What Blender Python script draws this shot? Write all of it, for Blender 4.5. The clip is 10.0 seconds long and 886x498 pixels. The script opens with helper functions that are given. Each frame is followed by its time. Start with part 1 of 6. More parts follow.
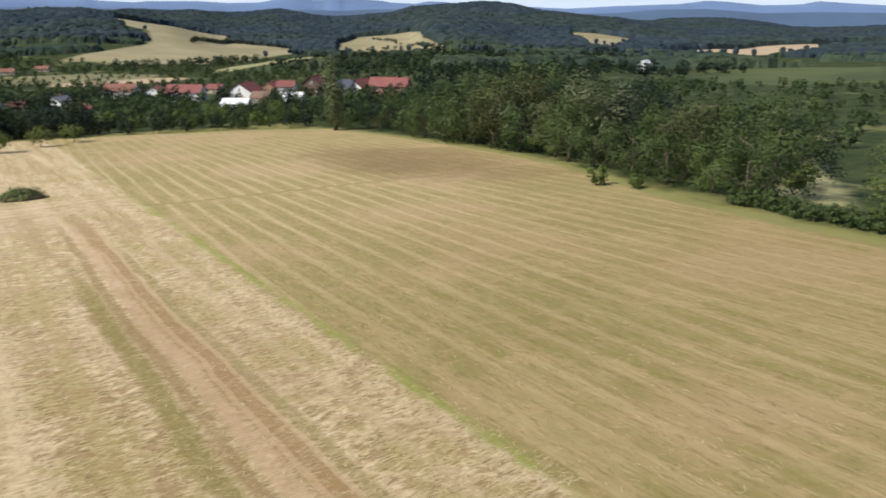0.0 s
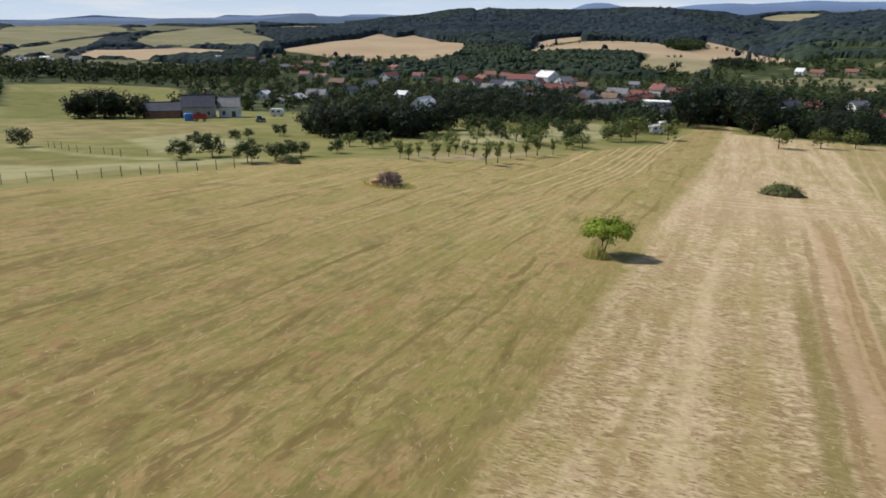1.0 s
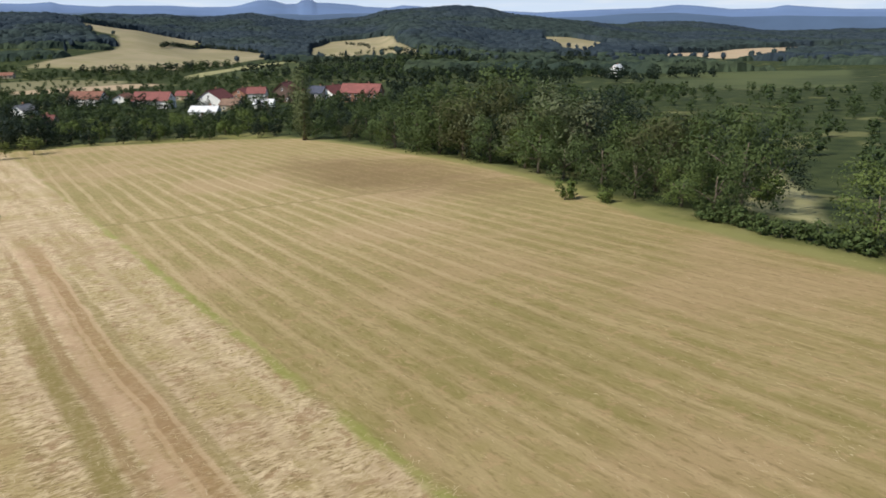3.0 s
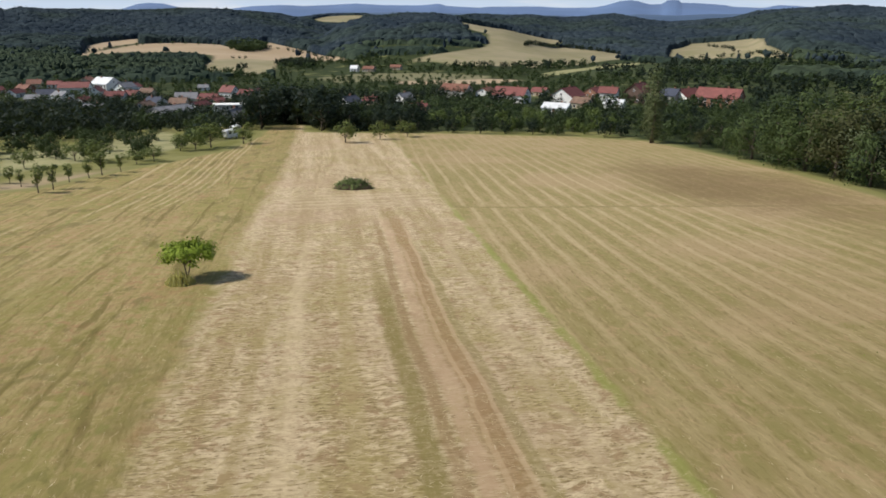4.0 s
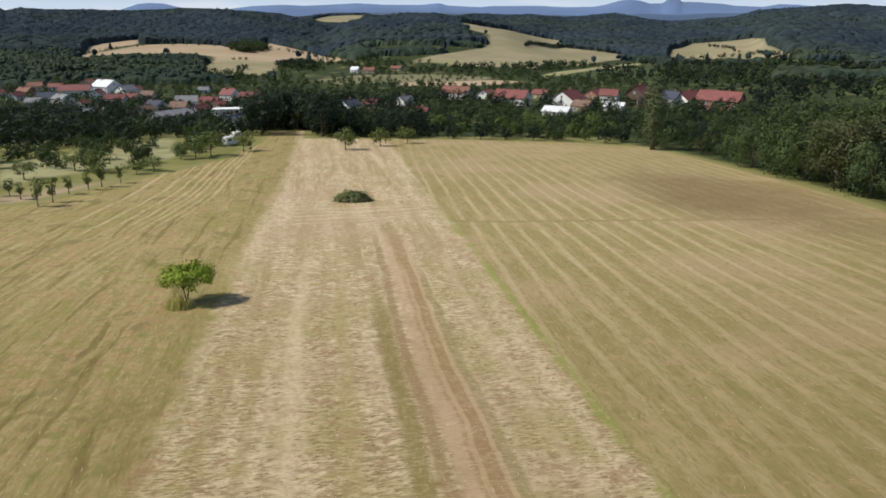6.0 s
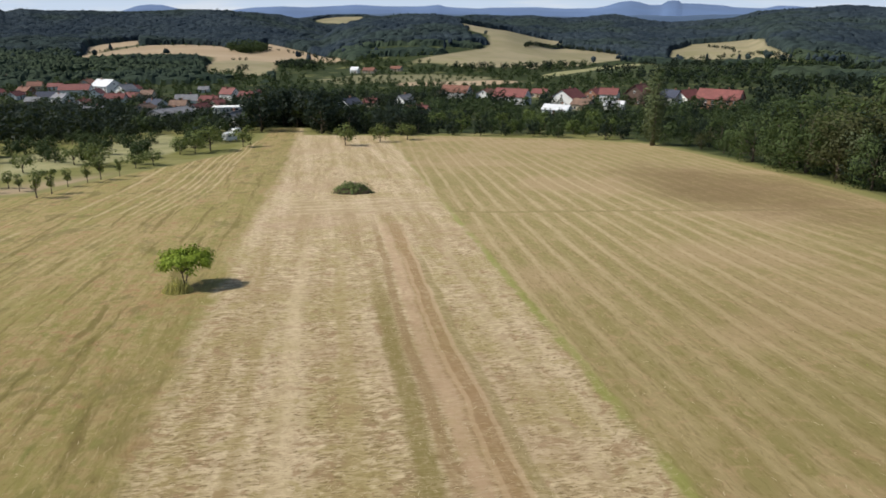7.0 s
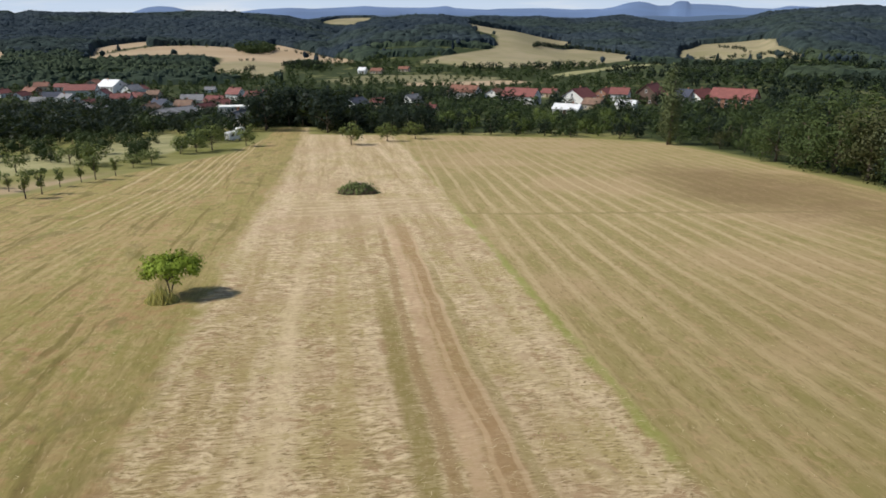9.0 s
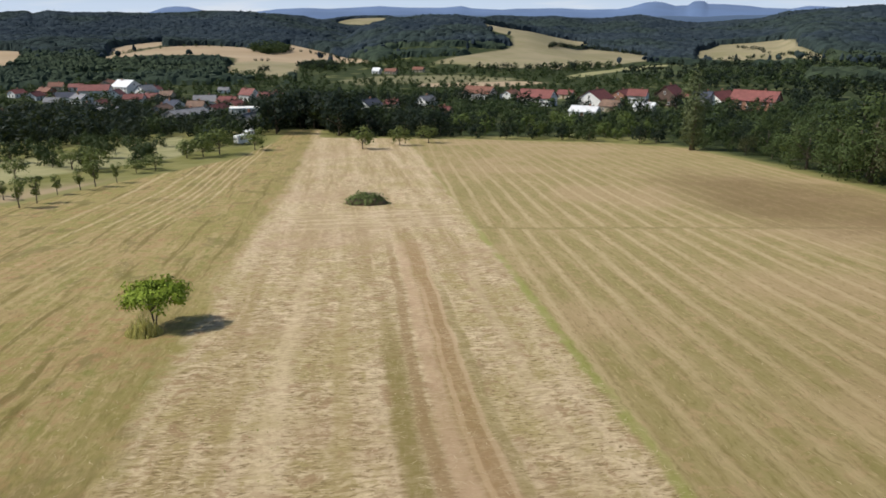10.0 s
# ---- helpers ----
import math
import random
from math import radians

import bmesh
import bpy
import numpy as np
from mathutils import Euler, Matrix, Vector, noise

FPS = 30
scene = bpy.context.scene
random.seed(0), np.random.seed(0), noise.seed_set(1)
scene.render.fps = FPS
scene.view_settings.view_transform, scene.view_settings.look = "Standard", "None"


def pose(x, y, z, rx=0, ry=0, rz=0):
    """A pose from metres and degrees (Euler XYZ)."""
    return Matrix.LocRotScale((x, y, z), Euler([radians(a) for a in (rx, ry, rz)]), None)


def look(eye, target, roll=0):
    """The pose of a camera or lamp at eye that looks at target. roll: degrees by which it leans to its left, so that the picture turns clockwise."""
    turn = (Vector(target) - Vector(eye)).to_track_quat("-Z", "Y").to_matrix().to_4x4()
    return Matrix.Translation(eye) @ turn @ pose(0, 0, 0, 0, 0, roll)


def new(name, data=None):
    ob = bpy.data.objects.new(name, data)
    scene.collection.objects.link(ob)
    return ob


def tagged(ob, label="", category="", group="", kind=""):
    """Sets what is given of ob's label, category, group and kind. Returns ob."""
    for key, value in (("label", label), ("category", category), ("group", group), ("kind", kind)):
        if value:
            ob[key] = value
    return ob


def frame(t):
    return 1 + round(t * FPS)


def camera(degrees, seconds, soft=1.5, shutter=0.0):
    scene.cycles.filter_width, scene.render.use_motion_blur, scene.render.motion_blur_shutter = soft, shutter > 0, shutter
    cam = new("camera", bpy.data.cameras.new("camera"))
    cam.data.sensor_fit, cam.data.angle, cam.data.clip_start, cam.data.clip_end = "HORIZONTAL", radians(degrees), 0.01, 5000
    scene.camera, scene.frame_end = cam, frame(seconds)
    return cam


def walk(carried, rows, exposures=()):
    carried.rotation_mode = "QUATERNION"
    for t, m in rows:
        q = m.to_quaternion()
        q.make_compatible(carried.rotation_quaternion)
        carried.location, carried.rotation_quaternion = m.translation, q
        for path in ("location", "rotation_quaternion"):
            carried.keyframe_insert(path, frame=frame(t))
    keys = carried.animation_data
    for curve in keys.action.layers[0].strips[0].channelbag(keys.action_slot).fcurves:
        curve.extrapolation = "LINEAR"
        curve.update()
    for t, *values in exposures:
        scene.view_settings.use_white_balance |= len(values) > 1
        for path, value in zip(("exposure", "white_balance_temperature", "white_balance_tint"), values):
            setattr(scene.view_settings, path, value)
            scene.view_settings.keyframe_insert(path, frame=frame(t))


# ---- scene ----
cam = camera(63.83, 10.0, soft=1.7, shutter=0.09)
walk(cam, [
    (0.0, pose(-1.83, -3.54, 15.20, 71.75, 0.12, -25.18)),
    (0.2, pose(-1.48, -3.27, 15.17, 71.88, -0.02, -13.42)),
    (0.4, pose(-1.10, -2.97, 15.17, 71.88, -0.09, 2.61)),
    (0.5, pose(-0.99, -2.85, 15.16, 71.92, 0.04, 7.92)),
    (0.7, pose(-0.89, -2.65, 15.14, 72.06, 0.08, 21.87)),
    (1.0, pose(-0.87, -2.46, 15.21, 72.08, 0.11, 32.82)),
    (1.5, pose(-1.25, -2.57, 15.67, 72.08, 0.10, 33.63)),
    (2.0, pose(-1.05, -2.62, 16.32, 72.10, -0.00, 33.65)),
    (2.2, pose(-0.41, -2.52, 16.40, 72.10, -0.15, 32.48)),
    (2.4, pose(0.22, -2.40, 16.40, 72.14, 0.00, 21.40)),
    (2.5, pose(0.37, -2.37, 16.36, 72.09, 0.22, 11.72)),
    (2.6, pose(0.35, -2.35, 16.31, 72.05, 0.21, 0.75)),
    (2.7, pose(0.23, -2.31, 16.25, 72.00, 0.21, -10.90)),
    (2.8, pose(0.21, -2.28, 16.24, 72.00, 0.21, -19.50)),
    (2.9, pose(0.16, -2.17, 16.23, 72.01, 0.20, -24.60)),
    (3.0, pose(0.09, -2.02, 16.20, 72.02, 0.20, -27.20)),
    (3.2, pose(-0.11, -1.63, 16.13, 72.03, 0.18, -28.60)),
    (3.4, pose(-0.33, -1.21, 16.05, 72.05, 0.17, -25.00)),
    (3.5, pose(-0.42, -1.02, 16.02, 72.06, 0.16, -20.40)),
    (3.6, pose(-0.50, -0.87, 15.99, 72.07, 0.16, -14.60)),
    (3.7, pose(-0.55, -0.77, 15.97, 72.07, 0.15, -8.80)),
    (3.8, pose(-0.57, -0.73, 15.96, 72.07, 0.15, -4.28)),
    (3.9, pose(-0.44, -0.52, 15.93, 72.09, 0.17, -0.59)),
    (4.0, pose(-0.22, -0.28, 15.87, 72.11, -0.01, -0.03)),
    (4.5, pose(-0.00, -0.00, 16.00, 72.10, 0.02, 0.00)),
    (5.0, pose(-0.10, 0.32, 16.90, 72.05, 0.08, -0.03)),
    (5.5, pose(-0.08, 0.41, 17.82, 72.03, 0.09, 0.01)),
    (7.0, pose(-0.09, 0.24, 16.22, 72.18, 0.10, -0.00)),
    (7.5, pose(-0.14, 0.38, 15.40, 72.24, 0.14, 0.00)),
    (8.0, pose(-0.20, 1.48, 15.19, 72.25, 0.17, -0.03)),
    (8.5, pose(-0.28, 3.00, 15.12, 72.26, 0.19, -0.07)),
    (9.0, pose(-0.41, 5.44, 14.90, 72.28, 0.21, 0.60)),
    (9.5, pose(-0.30, 8.04, 14.88, 72.30, 0.21, 1.40)),
    (10.0, pose(-0.44, 10.87, 15.02, 72.29, 0.20, 1.75)),
], exposures=[(0.0, 0.28), (0.4, 0.2), (0.9, 0.0), (2.5, 0.0), (3.0, 0.15), (3.8, 0.0), (10.0, 0.0)])

# ---- daylight ----
SUN_FROM = Vector((-0.69, -0.07, 0.72)).normalized()
world = bpy.data.worlds.new("sky")
scene.world = world
world.use_nodes = True
wt = world.node_tree
sky = wt.nodes.new("ShaderNodeTexSky")
sky.sky_type = "NISHITA"
sky.sun_disc = False
sky.sun_elevation = math.asin(SUN_FROM.z)
sky.sun_rotation = math.atan2(SUN_FROM.x, SUN_FROM.y) % (2 * math.pi)
sky.air_density, sky.dust_density, sky.ozone_density = 1.0, 0.5, 1.0
wt.nodes["Background"].inputs["Strength"].default_value = 0.085
wt.links.new(sky.outputs["Color"], wt.nodes["Background"].inputs["Color"])
sun_data = bpy.data.lights.new("sun", "SUN")
sun_data.energy, sun_data.angle, sun_data.color = 4.5, radians(0.53), (1.0, 0.95, 0.86)
sun = new("sun", sun_data)
sun.matrix_world = look(SUN_FROM * 300, (0, 0, 0))

# ---- materials ----
class Nodes:
    """A short way to write node graphs: every call adds a node and returns its first output."""

    def __init__(self, name):
        self.m = bpy.data.materials.new(name)
        self.m.use_nodes = True
        self.t = self.m.node_tree
        self.bsdf = self.t.nodes["Principled BSDF"]

    def put(self, node, key, value):
        if value is None:
            return
        if isinstance(value, bpy.types.NodeSocket):
            self.t.links.new(value, node.inputs[key])
        elif isinstance(value, (tuple, list)) and len(value) == 3 and node.inputs[key].type == "RGBA":
            node.inputs[key].default_value = (*value, 1)
        else:
            node.inputs[key].default_value = value

    def set(self, **kw):
        for k, v in kw.items():
            self.put(self.bsdf, k.replace("_", " "), v)

    def math(self, op, a, b=None, c=None, clamp=False):
        n = self.t.nodes.new("ShaderNodeMath")
        n.operation, n.use_clamp = op, clamp
        for i, v in enumerate((a, b, c)):
            self.put(n, i, v)
        return n.outputs[0]

    def add(self, a, b): return self.math("ADD", a, b)
    def sub(self, a, b): return self.math("SUBTRACT", a, b)
    def mul(self, a, b): return self.math("MULTIPLY", a, b)

    def pos(self):
        return self.t.nodes.new("ShaderNodeNewGeometry").outputs["Position"]

    def obj(self):
        return self.t.nodes.new("ShaderNodeTexCoord").outputs["Object"]

    def rnd(self):
        return self.t.nodes.new("ShaderNodeObjectInfo").outputs["Random"]

    def island(self):
        return self.t.nodes.new("ShaderNodeNewGeometry").outputs["Random Per Island"]

    def attr(self, name):
        n = self.t.nodes.new("ShaderNodeAttribute")
        n.attribute_name = name
        return n.outputs["Fac"]

    def dot(self, v, axis):
        n = self.t.nodes.new("ShaderNodeVectorMath")
        n.operation = "DOT_PRODUCT"
        self.put(n, 0, v)
        n.inputs[1].default_value = axis
        return n.outputs["Value"]

    def xyz(self, x, y, z=0.0):
        n = self.t.nodes.new("ShaderNodeCombineXYZ")
        for i, v in enumerate((x, y, z)):
            self.put(n, i, v)
        return n.outputs[0]

    def noise(self, v, scale, detail=3.0, rough=0.55, dist=0.0):
        n = self.t.nodes.new("ShaderNodeTexNoise")
        self.put(n, "Vector", v)
        self.put(n, "Scale", scale)
        self.put(n, "Detail", detail)
        self.put(n, "Roughness", rough)
        self.put(n, "Distortion", dist)
        return n.outputs[0]

    def step(self, v, lo, hi, a=0.0, b=1.0):
        n = self.t.nodes.new("ShaderNodeMapRange")
        n.interpolation_type = "SMOOTHSTEP"
        for k, x in (("Value", v), ("From Min", lo), ("From Max", hi), ("To Min", a), ("To Max", b)):
            self.put(n, k, x)
        return n.outputs[0]

    def mix(self, f, a, b, mode="MIX"):
        n = self.t.nodes.new("ShaderNodeMix")
        n.data_type, n.blend_type = "RGBA", mode
        self.put(n, "Factor", f)
        self.put(n, 6, a)
        self.put(n, 7, b)
        return n.outputs[2]

    def bump(self, h, strength, dist):
        n = self.t.nodes.new("ShaderNodeBump")
        self.put(n, "Height", h)
        n.inputs["Strength"].default_value, n.inputs["Distance"].default_value = strength, dist
        self.t.links.new(n.outputs[0], self.bsdf.inputs["Normal"])


# the mown strips run along AXIS_V; AXIS_U counts metres across them
AXIS_U, AXIS_V = (0.986, 0.168, 0.0), (-0.168, 0.986, 0.0)


def plain(name, colour, rough=0.8, vary=0.25, scale=3.0, metal=0.0, spread=0.15, bump=0.0):
    """Paint, plaster, stone or wood with grain and stains; repeats differ a little in tone."""
    g = Nodes(name)
    p = g.obj()
    fine, wide = g.noise(p, scale * 6, 4), g.noise(p, scale * 0.7, 3)
    dark = tuple(c * (1 - vary) for c in colour)
    lite = tuple(min(1, c * (1 + vary * 0.6)) for c in colour)
    c = g.mix(g.step(wide, 0.3, 0.7), dark, lite)
    c = g.mix(g.step(fine, 0.35, 0.75, 0, 0.5), c, colour)
    c = g.mix(g.mul(g.rnd(), spread), c, tuple(x * 0.55 for x in colour))
    g.set(Base_Color=c, Roughness=rough, Metallic=metal)
    if bump:
        g.bump(fine, bump, 0.02)
    return g.m


def leaves(name, dark, lite, tone=0.35, gloss=0.55, through_light=0.18):
    """Leaves: every clump has its own tone between two greens, every plant leans a little to one side."""
    g = Nodes(name)
    c = g.mix(g.add(g.mul(g.island(), 0.6), 0.2), dark, lite)
    c = g.mix(g.mul(g.rnd(), tone), c, tuple(x * y for x, y in zip(dark, (1.2, 1.0, 0.8))))
    g.set(Base_Color=c, Roughness=gloss)
    g.bsdf.inputs["Specular IOR Level"].default_value = 0.08
    if through_light:
        thin = g.t.nodes.new("ShaderNodeBsdfTranslucent")
        g.put(thin, "Color", g.mix(0.35, c, (0.16, 0.20, 0.03)))
        both = g.t.nodes.new("ShaderNodeMixShader")
        both.inputs[0].default_value = through_light
        g.t.links.new(g.bsdf.outputs[0], both.inputs[1])
        g.t.links.new(thin.outputs[0], both.inputs[2])
        g.t.links.new(both.outputs[0], g.t.nodes["Material Output"].inputs["Surface"])
    return g.m


def ground_material():
    g = Nodes("ground")
    p = g.pos()
    u, v = g.dot(p, AXIS_U), g.dot(p, AXIS_V)
    n20, n6 = g.noise(p, 0.05, 3), g.noise(p, 0.17, 4)
    n1, fine = g.noise(p, 1.1, 4), g.noise(p, 5.0, 4, 0.65)
    wave = g.noise(g.xyz(g.add(u, 40.0), v), 0.45, 2)
    uw = g.add(u, g.mul(g.sub(n6, 0.5), 0.9))
    # locks of hay lying across the strip in waves, in two sizes
    cross = g.noise(g.xyz(g.add(g.mul(u, 0.75), g.mul(n1, 0.7)), g.add(g.mul(v, 2.5), g.mul(wave, 5.0))), 1.0, 5, 0.66, 0.5)
    lock = g.noise(g.xyz(g.add(g.mul(u, 2.2), g.mul(wave, 3.0)), g.add(g.mul(v, 7.0), g.mul(n1, 3.0))), 1.0, 3, 0.6, 0.4)
    along = g.noise(g.xyz(g.add(g.mul(u, 1.5), g.mul(n6, 1.2)), g.mul(v, 0.10)), 1.0, 4, 0.55, 0.25)
    hatch = g.noise(g.xyz(g.add(g.mul(u, 4.0), g.mul(n1, 0.8)), g.mul(v, 0.9)), 1.0, 4, 0.62, 0.3)
    strand = g.noise(g.xyz(g.add(g.mul(u, 5.0), g.mul(n1, 3.0)), g.add(g.mul(v, 0.85), g.mul(wave, 1.5))), 1.0, 4, 0.62, 0.5)
    # the wide strip of spread hay
    # the darks of cross and lock paint the shade between the locks
    hay = g.mix(g.step(cross, 0.40, 0.60), (0.305, 0.238, 0.125), (0.61, 0.51, 0.33))
    hay = g.mix(g.step(n6, 0.44, 0.64, 0.0, 0.75), hay, (0.375, 0.322, 0.142))
    column = g.noise(g.xyz(g.mul(u, 0.42), g.mul(v, 0.018)), 1.0, 3, 0.5)
    hay = g.mix(g.step(column, 0.50, 0.66, 0.0, 0.7), hay, (0.60, 0.50, 0.335))
    hay = g.mix(g.step(column, 0.49, 0.37, 0.0, 0.75), hay, (0.335, 0.265, 0.130))
    hay = g.mix(g.mul(g.step(along, 0.5, 0.66), g.step(v, 55, 100, 0.25, 0.75)), hay, (0.57, 0.46, 0.29))
    hay = g.mix(g.step(lock, 0.46, 0.35, 0.0, 0.85), hay, (0.185, 0.138, 0.062))
    hay = g.mix(g.step(lock, 0.54, 0.65, 0.0, 0.7), hay, (0.68, 0.575, 0.375))
    tuft = g.noise(p, 0.85, 5, 0.68, 0.5)
    hay = g.mix(g.step(tuft, 0.52, 0.64, 0.0, 0.55), hay, (0.345, 0.29, 0.12))
    hay = g.mix(g.step(tuft, 0.47, 0.37, 0.0, 0.65), hay, (0.315, 0.215, 0.12))
    hay = g.mix(g.step(n20, 0.50, 0.64, 0.0, 0.4), hay, (0.42, 0.31, 0.20))
    wheel_u = g.sub(uw, g.step(v, 40, 80, 0.0, 0.7))
    for at, wide, col, much, end in ((3.5, 0.8, (0.235, 0.200, 0.072), 0.9, 60), (5.5, 0.7, (0.49, 0.36, 0.23), 0.8, 86), (4.5, 0.45, (0.285, 0.200, 0.100), 0.8, 86),
                                     (6.7, 1.0, (0.315, 0.212, 0.105), 0.85, 86), (6.3, 0.22, (0.55, 0.42, 0.26), 0.6, 70), (7.8, 0.45, (0.255, 0.215, 0.085), 0.7, 70), (7.3, 0.2, (0.55, 0.43, 0.27), 0.6, 80),
                                     (-2.6, 0.7, (0.60, 0.50, 0.32), 0.5, 75), (-4.6, 0.5, (0.32, 0.255, 0.115), 0.5, 60), (0.6, 0.7, (0.36, 0.30, 0.13), 0.5, 70), (10.6, 0.6, (0.58, 0.48, 0.32), 0.4, 75)):
        d = g.math("ABSOLUTE", g.sub(wheel_u, at))
        band = g.mul(g.step(d, wide, wide * 0.35), g.step(g.add(v, g.mul(g.sub(n6, 0.5), 16.0)), end, end - 16, 0.0, much))
        hay = g.mix(g.mul(g.mul(band, g.step(hatch, 0.3, 0.6, 0.7, 1.0)), g.step(n1, 0.35, 0.65, 1.0, 0.75)), hay, col)
    head = g.mul(g.step(g.math("ABSOLUTE", g.sub(g.add(v, g.mul(g.sub(n6, 0.5), 5.0)), 90.0)), 7.5, 4.5), g.step(g.math("ABSOLUTE", g.sub(uw, 4.0)), 9.5, 7.5))
    strips = g.noise(g.xyz(g.mul(u, 0.10), g.mul(v, 1.3)), 1.0, 4, 0.6, 0.3)
    hay = g.mix(g.mul(head, g.step(n1, 0.35, 0.65, 0.25, 0.7)), hay, g.mix(g.step(strips, 0.38, 0.64), (0.34, 0.262, 0.150), (0.60, 0.495, 0.325)))
    # swaths on the one side: a thin pale line every cut's width, shifted beyond a track that crosses the field
    track = g.sub(g.add(v, g.mul(u, 0.126)), g.add(85.1, g.mul(g.sub(n6, 0.5), 3.0)))
    over = g.step(track, -0.4, 0.4, 0.0, 0.9)
    saw = g.math("PINGPONG", g.add(g.add(g.add(g.sub(u, g.mul(v, 0.075)), over), g.mul(g.sub(n20, 0.5), 1.0)), g.mul(g.sub(n1, 0.5), 0.45)), 1.25)
    line = g.mul(g.step(saw, 0.80, 1.14), g.mul(g.step(v, 18, 70, 0.40, 0.95), g.mul(g.step(v, 105, 165, 1.0, 0.35), g.step(u, 34, 62, 1.0, 0.35))))
    cut = g.mix(g.step(along, 0.35, 0.7), (0.295, 0.245, 0.108), (0.40, 0.328, 0.172))
    cut = g.mix(g.mul(g.step(saw, 0.75, 0.2), g.step(n6, 0.36, 0.60, 0.15, 0.75)), cut, (0.262, 0.238, 0.090))
    cut = g.mix(g.step(tuft, 0.53, 0.64, 0.0, 0.4), cut, (0.29, 0.25, 0.10))
    cut = g.mix(g.step(tuft, 0.47, 0.37, 0.0, 0.6), cut, (0.415, 0.305, 0.17))
    cut = g.mix(g.step(n20, 0.48, 0.64, 0.0, 0.7), cut, (0.41, 0.312, 0.178))
    cut = g.mix(g.step(n20, 0.46, 0.3, 0.0, 0.5), cut, (0.265, 0.235, 0.095))
    cut = g.mix(g.mul(line, g.mul(g.step(hatch, 0.3, 0.6, 0.3, 0.8), g.step(n6, 0.3, 0.6, 0.45, 1.0))), cut, (0.51, 0.422, 0.245))
    cut = g.mix(g.mul(g.step(g.math("ABSOLUTE", g.sub(saw, 0.72)), 0.16, 0.0), g.step(n1, 0.4, 0.65, 0.0, 0.55)), cut, (0.215, 0.175, 0.075))
    cut = g.mix(g.mul(g.step(g.math("ABSOLUTE", track), 0.9, 0.2), g.step(n1, 0.3, 0.6, 0.2, 0.75)), cut, (0.235, 0.205, 0.085))
    du, dv = g.mul(g.sub(u, 60.0), 0.085), g.mul(g.sub(v, 95.0), 0.042)
    smudge = g.add(g.add(g.mul(du, du), g.mul(dv, dv)), g.add(g.mul(g.sub(n6, 0.5), 3.0), g.mul(g.sub(n20, 0.5), 2.0)))
    cut = g.mix(g.step(smudge, 2.6, -0.4, 0.0, 0.82), cut, (0.195, 0.138, 0.068))
    # older growth on the other side
    patch = g.noise(g.xyz(g.mul(u, 0.20), g.mul(v, 0.07)), 1.0, 4, 0.6, 0.6)
    left = g.mix(g.step(along, 0.35, 0.68), (0.285, 0.242, 0.094), (0.40, 0.328, 0.158))
    left = g.mix(g.step(patch, 0.50, 0.60, 0.0, 0.75), left, (0.275, 0.250, 0.088))
    left = g.mix(g.step(patch, 0.48, 0.39, 0.0, 0.6), left, (0.37, 0.285, 0.140))
    left = g.mix(g.step(n20, 0.52, 0.72, 0.0, 0.5), left, (0.385, 0.275, 0.14))
    left = g.mix(g.step(tuft, 0.50, 0.60, 0.0, 0.7), left, (0.255, 0.232, 0.076))
    left = g.mix(g.mul(g.step(tuft, 0.48, 0.38), g.step(n6, 0.4, 0.6, 0.3, 0.85)), left, (0.35, 0.225, 0.115))
    left = g.mix(g.step(g.noise(g.xyz(g.add(u, 7.0), g.mul(v, 0.6)), 0.28, 5, 0.66, 0.8), 0.53, 0.63, 0.0, 0.6), left, (0.175, 0.155, 0.062))
    bend = g.sub(g.add(u, g.mul(g.sub(n20, 0.5), 1.6)), g.step(v, 45, 115, 0.0, 6.0))
    for at, wide in ((-22.3, 0.3), (-23.4, 0.24), (-24.6, 0.3), (-25.6, 0.22), (-26.8, 0.3), (-28.4, 0.34), (-30.6, 0.4), (-34.5, 0.5)):
        d = g.math("ABSOLUTE", g.sub(bend, at))
        left = g.mix(g.mul(g.step(d, wide, 0.12), g.mul(g.step(n1, 0.32, 0.6, 0.1, 0.95), g.mul(g.math("MAXIMUM", g.step(patch, 0.40, 0.58, 0.12, 0.8), g.step(v, 85, 110, 0.0, 0.9)), g.step(v, 45, 95, 0.22, 1.0)))), left, (0.52, 0.43, 0.245))
        left = g.mix(g.mul(g.step(g.math("ABSOLUTE", g.sub(d, wide + 0.2)), 0.3, 0.0), 0.2), left, (0.215, 0.18, 0.07))
    rut = g.noise(g.xyz(g.add(g.mul(u, 0.9), g.mul(n6, 1.0)), g.mul(v, 0.055)), 1.0, 5, 0.6, 0.4)
    left = g.mix(g.step(rut, 0.55, 0.66, 0.0, 0.75), left, (0.165, 0.14, 0.046))
    left = g.mix(g.mul(g.step(rut, 0.43, 0.36), g.step(n1, 0.42, 0.6, 0.0, 0.7)), left, (0.205, 0.222, 0.062))
    sod = g.noise(g.xyz(g.mul(u, 0.55), g.mul(v, 0.22)), 1.0, 5, 0.68, 0.9)
    left = g.mix(g.mul(g.step(sod, 0.52, 0.62), g.step(v, 52, 18, 0.0, 0.8)), left, (0.195, 0.150, 0.062))
    left = g.mix(g.mul(g.step(sod, 0.45, 0.37), g.step(v, 52, 18, 0.0, 0.7)), left, (0.175, 0.165, 0.055))
    near_edge = g.sub(g.add(g.add(u, g.mul(g.sub(n6, 0.5), 4.5)), g.mul(g.sub(n1, 0.5), 2.2)), g.step(v, 60, 130, 0.0, 1.5))
    border_u = g.sub(uw, g.mul(v, 0.024))
    field = g.mix(g.step(near_edge, -9.6, -7.6), left, hay)
    field = g.mix(g.step(border_u, 12.7, 13.4), field, cut)
